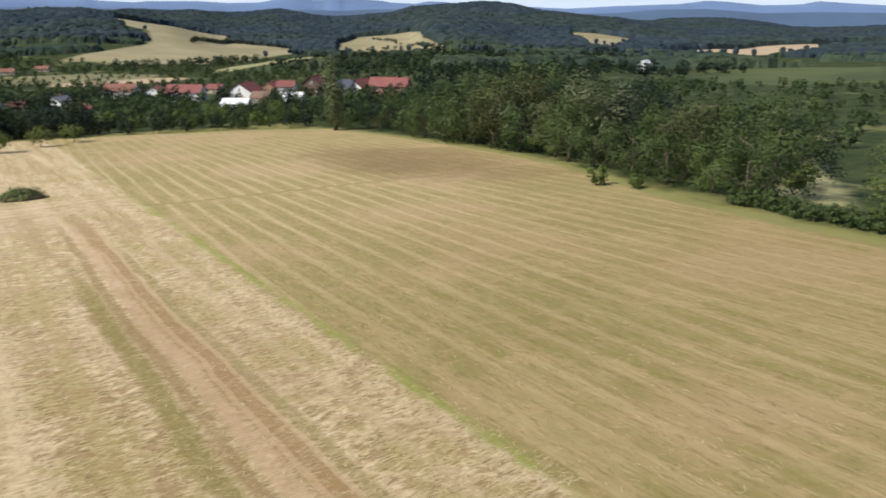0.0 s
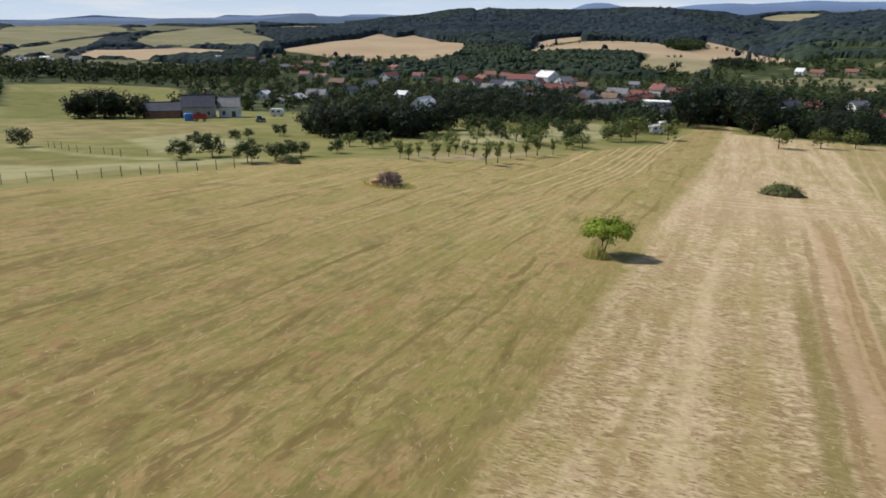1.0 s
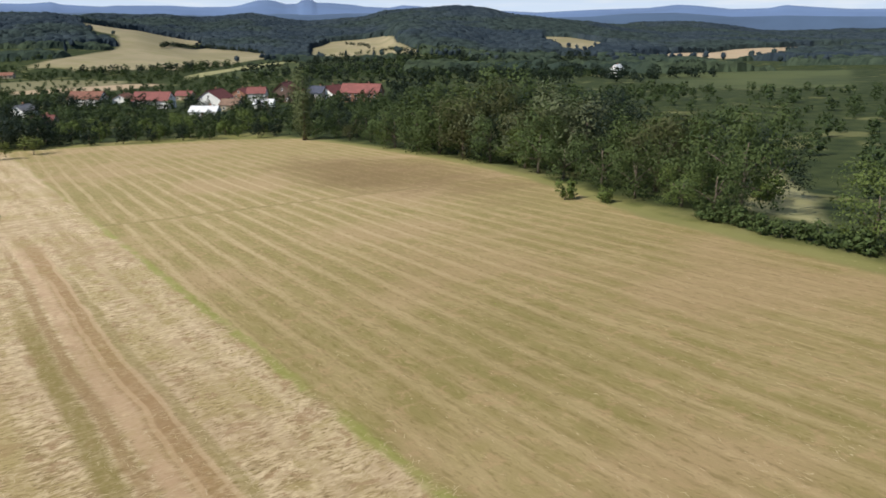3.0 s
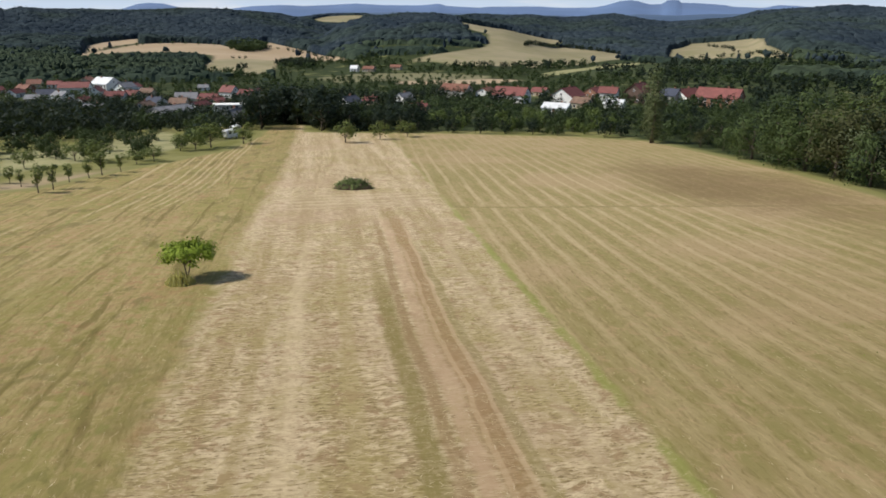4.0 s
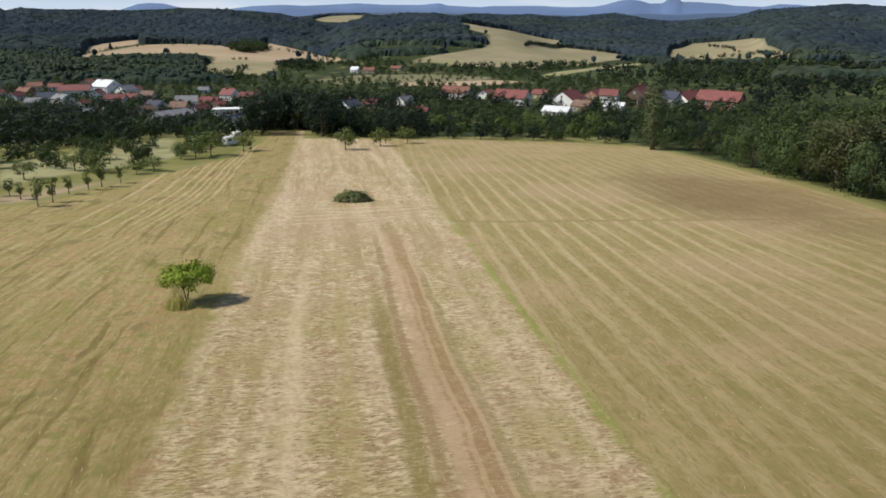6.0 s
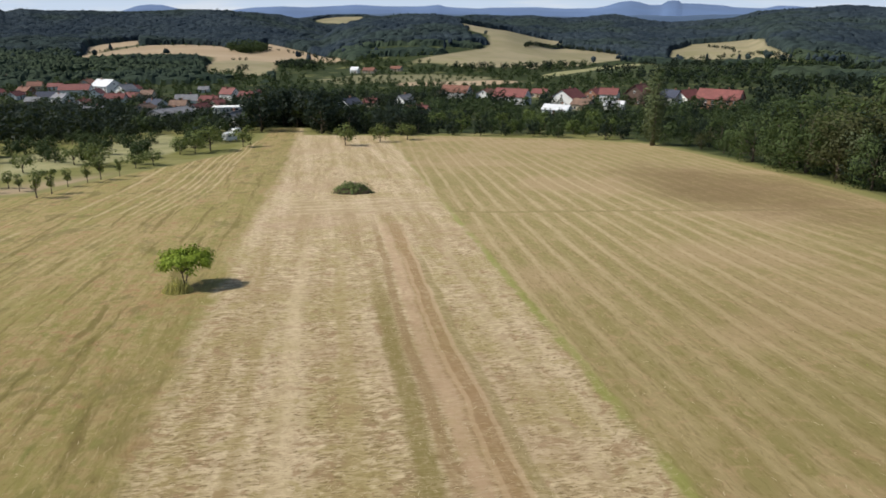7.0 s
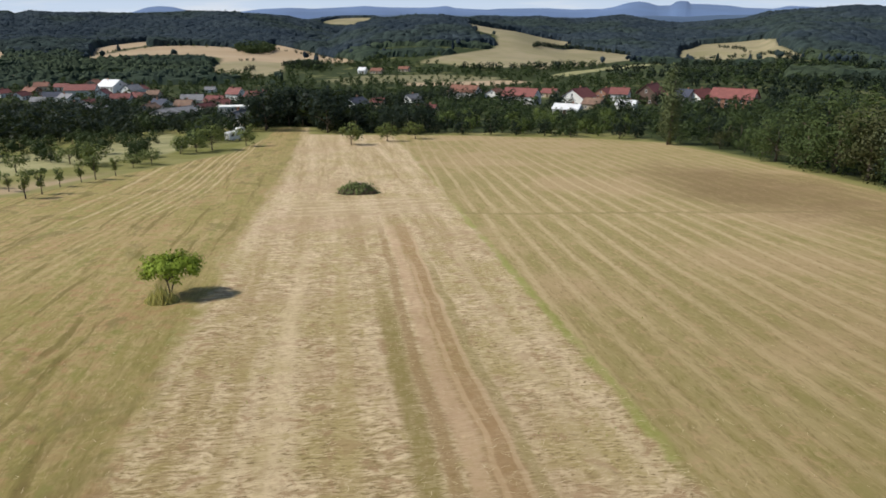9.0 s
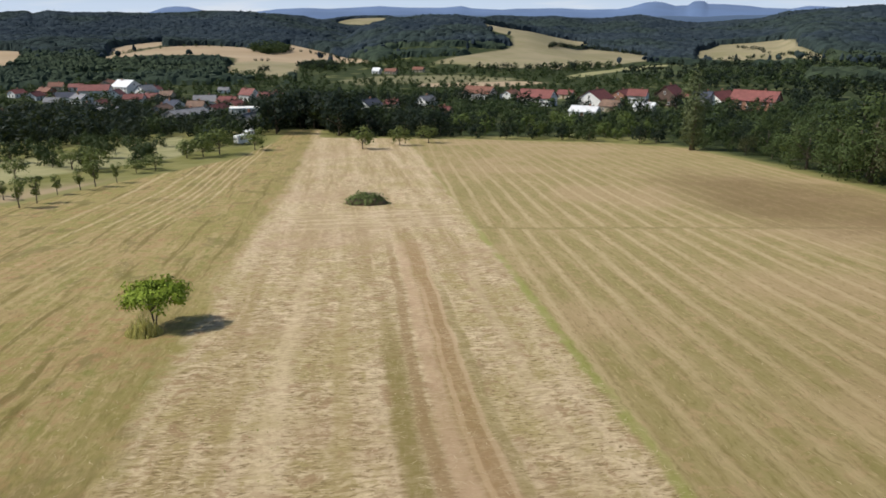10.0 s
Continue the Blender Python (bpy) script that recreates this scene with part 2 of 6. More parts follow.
    field = g.mix(g.mul(g.step(near_edge, -13.0, -10.5), g.step(near_edge, -8.6, -9.8, 0.0, 0.3)), field, (0.245, 0.215, 0.08))
    d = g.math("ABSOLUTE", g.add(g.sub(border_u, 13.1), g.mul(g.sub(n1, 0.5), 0.7)))
    field = g.mix(g.mul(g.mul(g.step(d, 0.55, 0.1), g.step(n6, 0.40, 0.56, 0.1, 0.8)), g.step(v, 95, 70, 0.3, 1.0)), field, (0.275, 0.305, 0.085))
    mown = g.step(near_edge, -9.6, -7.6, 1.0, 0.0)
    mown = g.math("MAXIMUM", mown, g.step(border_u, 12.7, 13.4))
    field = g.mix(g.mul(g.step(strand, 0.46, 0.34, 0.0, 0.36), mown), field, (0.155, 0.125, 0.042))
    field = g.mix(g.mul(g.step(strand, 0.55, 0.69, 0.0, 0.36), mown), field, (0.53, 0.43, 0.24))
    speck = g.noise(p, 3.0, 5, 0.7)
    field = g.mix(g.step(speck, 0.42, 0.30, 0.0, 0.5), field, g.mix(1.0, field, (0.60, 0.57, 0.50), "MULTIPLY"))
    field = g.mix(g.step(speck, 0.58, 0.72, 0.0, 0.45), field, g.mix(1.0, field, (1.30, 1.28, 1.25), "MULTIPLY"))
    # near stubble darkened in colour, for the brighter grazing view farther off
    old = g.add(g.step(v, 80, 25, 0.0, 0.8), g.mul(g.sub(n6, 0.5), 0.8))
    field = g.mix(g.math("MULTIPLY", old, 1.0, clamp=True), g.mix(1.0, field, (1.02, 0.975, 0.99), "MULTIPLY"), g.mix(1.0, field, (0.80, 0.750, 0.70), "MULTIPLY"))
    # the rest of the country
    rough = g.mix(g.step(n6, 0.35, 0.7), (0.160, 0.160, 0.046), (0.225, 0.212, 0.080))
    rough = g.mix(g.step(n20, 0.50, 0.72, 0.0, 0.7), rough, (0.30, 0.265, 0.110))
    ribbon = g.noise(g.xyz(g.dot(p, (0.022, 0.012, 0)), g.dot(p, (-0.10, 0.20, 0))), 1.0, 5, 0.62, 0.5)
    rough = g.mix(g.step(ribbon, 0.52, 0.64, 0.0, 0.5), rough, (0.255, 0.238, 0.105))
    rough = g.mix(g.step(ribbon, 0.45, 0.36, 0.0, 0.7), rough, (0.145, 0.16, 0.045))
    rough = g.mix(g.step(fine, 0.45, 0.3, 0.0, 0.4), rough, (0.10, 0.11, 0.035))
    # scrub greens carry the cloud shade of the valley in their colour
    scrub = g.mix(g.step(n6, 0.35, 0.7), (0.026, 0.038, 0.014), (0.058, 0.072, 0.026))
    n100 = g.noise(p, 0.012, 5)
    scrub = g.mix(g.step(n20, 0.58, 0.68, 0.0, 0.7), scrub, (0.17, 0.17, 0.07))
    straw = g.mix(g.step(n100, 0.3, 0.7), (0.355, 0.262, 0.172), (0.43, 0.330, 0.228))
    straw = g.mix(g.step(g.noise(g.xyz(g.mul(u, 0.02), g.mul(v, 0.2)), 1.0, 3), 0.4, 0.7, 0, 0.35), straw, (0.42, 0.33, 0.16))
    past = g.mix(g.step(n100, 0.3, 0.7), (0.245, 0.215, 0.125), (0.335, 0.285, 0.180))
    past = g.mix(g.step(n20, 0.4, 0.75, 0, 0.4), past, (0.21, 0.205, 0.085))
    ley = g.mix(g.step(n100, 0.3, 0.7), (0.165, 0.160, 0.085), (0.245, 0.222, 0.130))
    ley = g.mix(g.step(n20, 0.4, 0.75, 0, 0.4), ley, (0.155, 0.165, 0.070))
    # crop green, darkened in colour for the shade lying over the plots
    crop = g.mix(g.step(n100, 0.35, 0.65), (0.048, 0.064, 0.028), (0.092, 0.108, 0.044))
    grass = g.mix(g.step(n6, 0.35, 0.65), (0.120, 0.128, 0.032), (0.175, 0.170, 0.052))
    dry = g.mix(g.step(n6, 0.35, 0.65), (0.195, 0.168, 0.066), (0.285, 0.238, 0.110))
    fallow = g.mix(g.step(n6, 0.35, 0.65), (0.26, 0.25, 0.12), (0.33, 0.31, 0.16))
    edge = g.mul(g.sub(n6, 0.5), 6.0)
    c = scrub
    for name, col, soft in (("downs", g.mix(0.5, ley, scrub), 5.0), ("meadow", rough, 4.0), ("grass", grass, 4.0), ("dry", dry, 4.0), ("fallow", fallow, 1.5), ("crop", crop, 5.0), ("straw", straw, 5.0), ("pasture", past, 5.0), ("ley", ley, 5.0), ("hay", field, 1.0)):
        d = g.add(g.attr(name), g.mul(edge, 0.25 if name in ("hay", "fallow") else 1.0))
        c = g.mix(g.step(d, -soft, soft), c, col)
    border = g.math("ABSOLUTE", g.add(g.add(g.attr("hay"), g.mul(edge, 0.15)), 0.7))
    c = g.mix(g.step(border, 2.0, 0.4, 0.0, 0.8), c, (0.225, 0.215, 0.080))
    g.set(Base_Color=c, Roughness=0.95)
    g.bsdf.inputs["Specular IOR Level"].default_value = 0.1
    g.bump(g.add(g.mul(g.mix(mown, cross, strand), 0.5), g.mul(fine, 0.4)), 0.40, 0.08)
    return g.m


# ---- the lie of the land ----
VALLEY = -36.0
# each hill: bearing in degrees (right of the field's axis), distance, top, half widths across and along
HILLS = [
    (-33, 1800, 2, 330, 380), (-39, 1380, -11, 240, 300), (-47, 2300, -4, 500, 500), (-58, 2400, -3, 600, 600), (-72, 2300, 0, 600, 700),
    (-18, 1250, -19, 170, 250), (-27, 1300, -14, 220, 300),
]
# each range of hills: distance, half depth, bearings, and the height of its crest at each
RANGES = [
    (1350, 250, [-9.8, -8.0, -5.8, -3.6, -0.6, 1.2, 5.0, 8.7, 11.9, 14.9, 16.7, 17.3, 18.6, 21.5, 22.6, 23.7, 25.0, 26.8, 28.6, 30.9],
     [-33.0, -2.0, 12.3, 17.7, 20.2, 14.5, -0.4, -27.1, -33.0, -33.0, -33.0, -33.0, -30.9, -20.6, -17.5, 1.1, 6.7, 3.3, -5.2, -25.4]),
    (1900, 330, [-41.6, -40.3, -38.1, -35.5, -32.9, -30.6, -30.3, -29.3, -25.6, -24.2, -22.7, -20.1, -16.2, -14.2, -12.1, -10.1, -8.0, -1.0, 2.0, 5.0, 6.7, 9.3, 11.0, 12.6, 14.7, 16.7, 18.7, 21.3, 22.8, 24.2, 26.6, 28.0, 30.6, 32.3, 34.4, 36.6, 38.6, 40.7, 44.7, 50.3, 56.1],
     [-26.5, 0.0, 2.2, 14.3, 25.3, 31.4, 27.4, 36.0, 30.0, 25.5, 28.5, 30.9, 31.1, 27.6, 18.1, 6.5, -15.6, -3.5, 18.8, 15.3, 19.6, 12.4, 14.8, 20.3, 9.9, -0.3, 3.2, 9.6, 23.6, 29.1, 35.4, 38.4, 34.0, 19.4, 11.0, 1.2, -5.9, -16.5, -33.0, -33.0, -33.0]),
    (2650, 330, [-12.1, -9.8, -7.9, -6.0, -3.6, 0.7, 9.3, 17.5, 25.0, 36.6, 40.7, 41.9, 44.6, 46.5, 48.4, 50.3, 52.0, 54.4, 55.9],
     [6.7, 24.6, 28.4, 30.1, 11.0, -7.1, -5.7, -5.6, 0.8, -18.3, -15.3, -5.5, -5.3, -8.1, -20.0, -33.0, -33.0, -33.0, -27.2]),
]


def land(x, y):
    """The height of the ground at x, y (numbers or arrays)."""
    x, y = np.asarray(x, float), np.asarray(y, float)
    slope = -0.0779 * y - 0.004 * x - 0.042 * np.clip(-x - 72, 0, 220)
    slope = slope - 0.1 * np.clip(x - 62, 0, 40) * np.clip((220 - y) / 60, 0, 1)
    base = VALLEY + 9.0 * np.logaddexp(0.0, (slope - VALLEY) / 9.0)
    rise = np.zeros_like(base)
    for bearing, far, top, across, along in HILLS:
        b = radians(bearing)
        u = x * math.cos(b) - y * math.sin(b)
        v = x * math.sin(b) + y * math.cos(b) - far
        rise = rise + ((top - VALLEY) * np.exp(-0.5 * ((u / across) ** 2 + (v / along) ** 2))) ** 5
    b, d = np.degrees(np.arctan2(x, y)), np.hypot(x, y)
    for far, deep, bearings, tops in RANGES:
        top = np.interp(b, bearings, np.array(tops) - VALLEY) * np.clip((b - bearings[0] + 8) / 8, 0, 1) * np.clip((bearings[-1] + 14 - b) / 14, 0, 1)
        rise = rise + (top * np.exp(-0.5 * ((d - far) / deep) ** 2)) ** 5
    base = base + rise ** 0.2
    far = np.clip((np.hypot(x, y) - 250) / 600, 0, 1)
    return base + far * (2.2 * np.sin(x / 97 + 1.3) * np.sin(y / 121) + 1.2 * np.sin(x / 41 + y / 63))


# ---- ground sheet ----
ZONES = {
    "hay": [[(-130, -60), (-83, 34), (-80, 55), (-79, 70), (-74, 83), (-66, 90), (-57, 96), (-54, 116), (-51, 128), (-46, 150), (-48, 185), (-54, 226), (-44, 228), (-39, 200),
             (-20, 199), (2, 198), (17, 193), (33, 191), (45, 182), (51, 177), (56, 150), (57.4, 133), (59.3, 115), (59.3, 98), (58.6, 85), (55.8, 68), (52.6, 53), (52.4, 45),
             (52.2, 31), (56, -60)]],
    "downs": [[(-620, 470), (-760, 640), (-900, 1000), (-1500, 1700), (-3200, 2600), (-3600, -200), (-900, 150), (-700, 330)]],
    "meadow": [[(-457, 222), (-443, 263), (-382, 284), (-341, 264), (-223, 152), (-210, 118), (-231, 109)],
               [(-420, -80), (-420, 60), (-260, 170), (-160, 200), (-120, 205), (-60, 230), (-30, 215), (-36, 150), (-60, 60), (-100, -80)],
               [(51, 20), (55, 70), (58.5, 98), (58.5, 120), (50, 178), (53, 178), (62, 120), (61.5, 98), (58, 70), (54, 20)], [(-40, 190), (-40, 206), (44, 206), (52, 176)]],
    "straw": [
        [(-72, 86), (-66, 98), (-57, 116), (-54, 118), (-57, 98), (-65, 91)],
        [(-481, 1001), (-494, 1070), (-508, 1236), (-444, 1082), (-449, 1013), (-435, 909), (-436, 897)],
        [(-429, 828), (-435, 909), (-433, 1060), (-388, 1095), (-333, 1104), (-281, 1034), (-276, 1149), (-294, 1233), (-252, 1160), (-201, 1075), (-152, 970), (-103, 857), (-157, 910), (-190, 975), (-196, 883), (-176, 762), (-165, 704), (-178, 667), (-204, 687), (-232, 721), (-257, 794), (-267, 855), (-285, 919), (-333, 956), (-406, 931)],
        [(-738, 732), (-755, 846), (-753, 917), (-849, 1094), (-734, 990), (-774, 1097), (-598, 919), (-541, 897), (-505, 827), (-480, 762), (-476, 718), (-461, 672), (-519, 727), (-527, 687), (-534, 664), (-593, 704), (-599, 669), (-661, 696), (-702, 707)],
        [(-842, 498), (-1023, 634), (-880, 684), (-793, 701), (-756, 697), (-756, 612), (-754, 568), (-733, 513), (-766, 507), (-779, 467)],
        [(-40, 607), (-2, 656), (44, 660), (73, 645), (35, 601), (-33, 573)],
        [(713, 800), (809, 813), (1001, 881), (1201, 875), (1263, 855), (1194, 803), (1049, 763), (868, 697), (786, 689), (768, 720), (731, 754)],
    ],
    "pasture": [
        [(-233, 721), (-257, 795), (-268, 863), (-242, 888), (-197, 870), (-176, 762), (-165, 704), (-178, 667), (-204, 687)],
        [(29, 1304), (77, 1339), (120, 1359), (173, 1366), (208, 1358), (218, 1327), (166, 1235), (126, 1096), (203, 1231), (239, 1175), (270, 1097), (239, 984), (185, 906), (140, 843), (99, 777), (57, 780), (9, 781), (-3, 814), (-28, 821), (-40, 829), (-26, 856), (11, 902), (54, 991), (62, 1021), (71, 1149), (45, 1165)],
        [(321, 1048), (363, 1170), (436, 1297), (465, 1295), (501, 1275), (528, 1270), (469, 1081), (433, 991), (420, 913), (415, 861), (393, 860), (378, 956), (352, 985)],
        [(-422, 2437), (-397, 2573), (-321, 2594), (-274, 2612), (-273, 2421), (-291, 2338), (-383, 2363)],
        [(827, 1184), (875, 1159), (889, 1052), (688, 881), (698, 937)],
    ],
    "ley": [
        [(-79, 700), (-14, 722), (46, 690), (39, 660), (-40, 614), (-83, 581), (-110, 630)],
        [(-1592, 758), (-2192, 1193), (-1892, 1252), (-1592, 1082), (-1336, 786), (-1142, 572), (-1269, 601)],
        [(-926, 455), (-1116, 575), (-1366, 839), (-1507, 1038), (-1236, 780), (-1027, 618), (-959, 537), (-887, 468)],
        [(-1137, 774), (-1465, 1053), (-1562, 1313), (-1457, 1296), (-1065, 1016), (-795, 801), (-827, 731), (-964, 729)],
        [(-1426, 1343), (-1681, 1730), (-1592, 1791), (-1224, 1440), (-1296, 1372), (-1342, 1301)],
    ],
    "crop": [
        [(113, 678), (172, 810), (242, 884), (320, 805), (321, 763), (245, 764), (176, 680)],
        [(387, 419), (478, 477), (553, 452), (675, 447), (376, 246), (336, 273), (320, 318)],
    ],
    "grass": [
        [(-397, 192), (-377, 213), (-236, 137), (-215, 117), (-223, 105)],
        [(-131, 60), (-119, 59), (-102, 57), (-96, 49), (-95, 42)],
    ],
    "dry": [
        [(-206, 96), (-195, 114), (-171, 124), (-149, 129), (-132, 110), (-135, 90), (-139, 76), (-141, 65)],
        [(-115, 52), (-101, 54), (-92, 60), (-81, 70), (-83, 60), (-84, 50), (-87, 43), (-88, 38)],
    ],
    "fallow": [
        [(92, 699), (127, 763), (184, 866), (241, 905), (239, 874), (172, 810), (117, 704), (91, 670)],
        [(-92, 146), (-86, 163), (-79, 185), (-75, 196), (-59, 166), (-58, 149), (-64, 132), (-69, 121), (-70, 110)],
        [(-138, 63), (-126, 63), (-114, 62), (-105, 63), (-95, 66), (-93, 64), (-102, 61), (-110, 60), (-122, 61), (-134, 61)],
        [(65, 51), (101, 79), (113, 84), (87, 58), (64, 41)],
        [(-71, 155), (-80, 192), (-79, 206), (-67, 172), (-68, 156)],
        [(-111, 46), (-98, 49), (-93, 62), (-85, 74), (-81, 72), (-87, 58), (-89, 44), (-91, 37)],
        [(-132, 83), (-136, 99), (-107, 95), (-101, 81), (-104, 70)],
    ],
}


def inside(x, y, poly):
    """Metres from the outline of a plot, positive inside."""
    best, odd = np.full(x.shape, 1e9), np.zeros(x.shape, bool)
    for (ax, ay), (bx, by) in zip(poly, poly[1:] + poly[:1]):
        ex, ey = bx - ax, by - ay
        s = np.clip(((x - ax) * ex + (y - ay) * ey) / (ex * ex + ey * ey + 1e-9), 0, 1)
        best = np.minimum(best, np.hypot(x - ax - s * ex, y - ay - s * ey))
        if ey:
            odd ^= ((ay > y) != (by > y)) & (x < ex * (y - ay) / ey + ax)
    return np.where(odd, best, -best)


def zone(name, x, y):
    d = np.full(np.shape(x), -60.0)
    x, y = np.asarray(x, float), np.asarray(y, float)
    for poly in ZONES[name]:
        px, py = zip(*poly)
        near = (x > min(px) - 60) & (x < max(px) + 60) & (y > min(py) - 60) & (y < max(py) + 60)
        if near.any():
            d[near] = np.maximum(d[near], inside(x[near], y[near], poly))
    return np.clip(d, -60, 60)


def grid_mesh(name, pts, rows, cols, wrap):
    """A sheet of quads over rows x cols points."""
    i = np.arange(rows * cols).reshape(rows, cols)
    nxt = np.roll(i, -1, 1)
    q = np.stack([i[:-1], nxt[:-1], nxt[1:], i[1:]], -1)
    q = (q if wrap else q[:, :-1]).reshape(-1, 4)
    me = bpy.data.meshes.new(name)
    me.vertices.add(len(pts))
    me.vertices.foreach_set("co", np.asarray(pts, np.float32).ravel())
    me.loops.add(q.size)
    me.loops.foreach_set("vertex_index", q.ravel().astype(np.int32))
    me.polygons.add(len(q))
    me.polygons.foreach_set("loop_start", np.arange(0, q.size, 4, dtype=np.int32))
    me.update(calc_edges=True)
    me.shade_smooth()
    return me


def ground_sheet():
    bearings = np.radians(np.concatenate([np.arange(-76, 66, 0.4), np.arange(66, 284, 3.0)]))
    rings = np.concatenate([[0.01], np.geomspace(5, 4900, 330)])
    r, b = np.meshgrid(rings, bearings, indexing="ij")
    x, y = r * np.sin(b), r * np.cos(b)
    z = land(x, y)
    me = grid_mesh("ground", np.stack([x, y, z], -1).reshape(-1, 3), len(rings), len(bearings), True)
    me.flip_normals()
    for name in ZONES:
        a = me.attributes.new(name, "FLOAT", "POINT")
        a.data.foreach_set("value", zone(name, x, y).ravel().astype(np.float32))
    me.materials.append(ground_material())
    ob = new("ground", me)
    return tagged(ob, "mown straw-coloured hay meadow with green fields and valley beyond", "ground", kind="structure")


ground_sheet()
# ---- plants ----
rng = np.random.default_rng(7)


def mesh_from(name, verts, faces, mats, slots=None, smooth=False):
    me = bpy.data.meshes.new(name)
    me.from_pydata([tuple(v) for v in verts], [], [tuple(f) for f in faces])
    for m in mats:
        me.materials.append(m)
    if slots is not None:
        me.polygons.foreach_set("material_index", np.asarray(slots, np.int32))
    if smooth:
        me.shade_smooth()
    me.update()
    return me


def fast_mesh(name, verts, faces, mat):
    """Many alike faces at once (all triangles or all quads)."""
    verts, faces = np.asarray(verts, np.float32), np.asarray(faces, np.int32)
    n = faces.shape[1]
    me = bpy.data.meshes.new(name)
    me.vertices.add(len(verts))
    me.vertices.foreach_set("co", verts.ravel())
    me.loops.add(faces.size)
    me.loops.foreach_set("vertex_index", faces.ravel())
    me.polygons.add(len(faces))
    me.polygons.foreach_set("loop_start", np.arange(0, faces.size, n, dtype=np.int32))
    me.update(calc_edges=True)
    me.shade_flat()
    me.materials.append(mat)
    return me


def part(name, mesh, parent, label=""):
    ob = new(name, mesh)
    ob.parent = parent
    return tagged(ob, label) if label else ob


def tube(path, radii, sides=7):
    """A bent tapered tube along a list of points."""
    path = [Vector(p) for p in path]
    vs, fs = [], []
    for i, p in enumerate(path):
        d = (path[min(i + 1, len(path) - 1)] - path[max(i - 1, 0)]).normalized()
        a = d.orthogonal().normalized()
        b = d.cross(a)
        for k in range(sides):
            w = 2 * math.pi * k / sides
            vs.append(p + (a * math.cos(w) + b * math.sin(w)) * radii[i])
    for i in range(len(path) - 1):
        for k in range(sides):
            j = (k + 1) % sides
            fs.append((i * sides + k, i * sides + j, (i + 1) * sides + j, (i + 1) * sides + k))
    fs.append(tuple(range(sides))[::-1])
    fs.append(tuple(range((len(path) - 1) * sides, len(path) * sides)))
    return vs, fs


def joined(pieces):
    vs, fs = [], []
    for v, f in pieces:
        o = len(vs)
        vs += list(v)
        fs += [tuple(i + o for i in q) for q in f]
    return vs, fs


def unit(v):
    return v / (np.linalg.norm(v, axis=-1, keepdims=True) + 1e-9)


def leaf_quads(at, out, size, r):
    """A bent leaf spray at every point, facing roughly outwards."""
    n = len(at)
    nrm = unit(out + r.normal(0, 0.28, (n, 3)) + np.array([0, 0, 0.3]))
    a = unit(np.cross(nrm, r.normal(0, 1, (n, 3))))
    b = np.cross(nrm, a)
    s = size * r.uniform(0.6, 1.3, (n, 1))
    w = s * r.uniform(0.45, 0.8, (n, 1))
    tip = nrm * s * r.uniform(-0.3, 0.3, (n, 1))
    v = np.stack([at - a * s * 0.5, at + b * w * 0.5 + tip * 0.4, at + a * s * 0.5 + tip, at - b * w * 0.5 + tip * 0.4], 1)
    return v.reshape(-1, 3), np.arange(n * 4).reshape(n, 4)[:, ::-1].copy()


def crown_points(blobs, count, r, hearts=None):
    """Points in the outer shells of a heap of balls, and the way out of the heap there; hearts: the middle of the lobe that each ball belongs to."""
    blobs = np.asarray(blobs, float)
    share = blobs[:, 3] ** 2
    pick = r.choice(len(blobs), count, p=share / share.sum())
    d = unit(r.normal(0, 1, (count, 3)))
    rad = blobs[pick, 3] * r.uniform(0.80, 1.05, count)
    at = blobs[pick, :3] + d * rad[:, None]
    mid = blobs[:, :3].mean(0)
    if hearts is None:
        return at, unit(d + 0.6 * unit(at - mid))
    return at, unit(0.45 * d + 1.1 * unit(at - np.asarray(hearts)[pick]) + 0.3 * unit(at - mid))


def clumps(blobs, r, each=7):
    """Break every lobe of a crown into smaller balls round its surface, and say which lobe each belongs to."""
    out, hearts = [], []
    for x, y, z, q in blobs:
        for d in unit(r.normal(0, 1, (each, 3)) + np.array([0, 0, 0.35])):
            hearts.append((x, y, z))
            out.append((x + d[0] * q * 0.72, y + d[1] * q * 0.72, z + d[2] * q * 0.72, q * r.uniform(0.45, 0.70)))
    return out, hearts


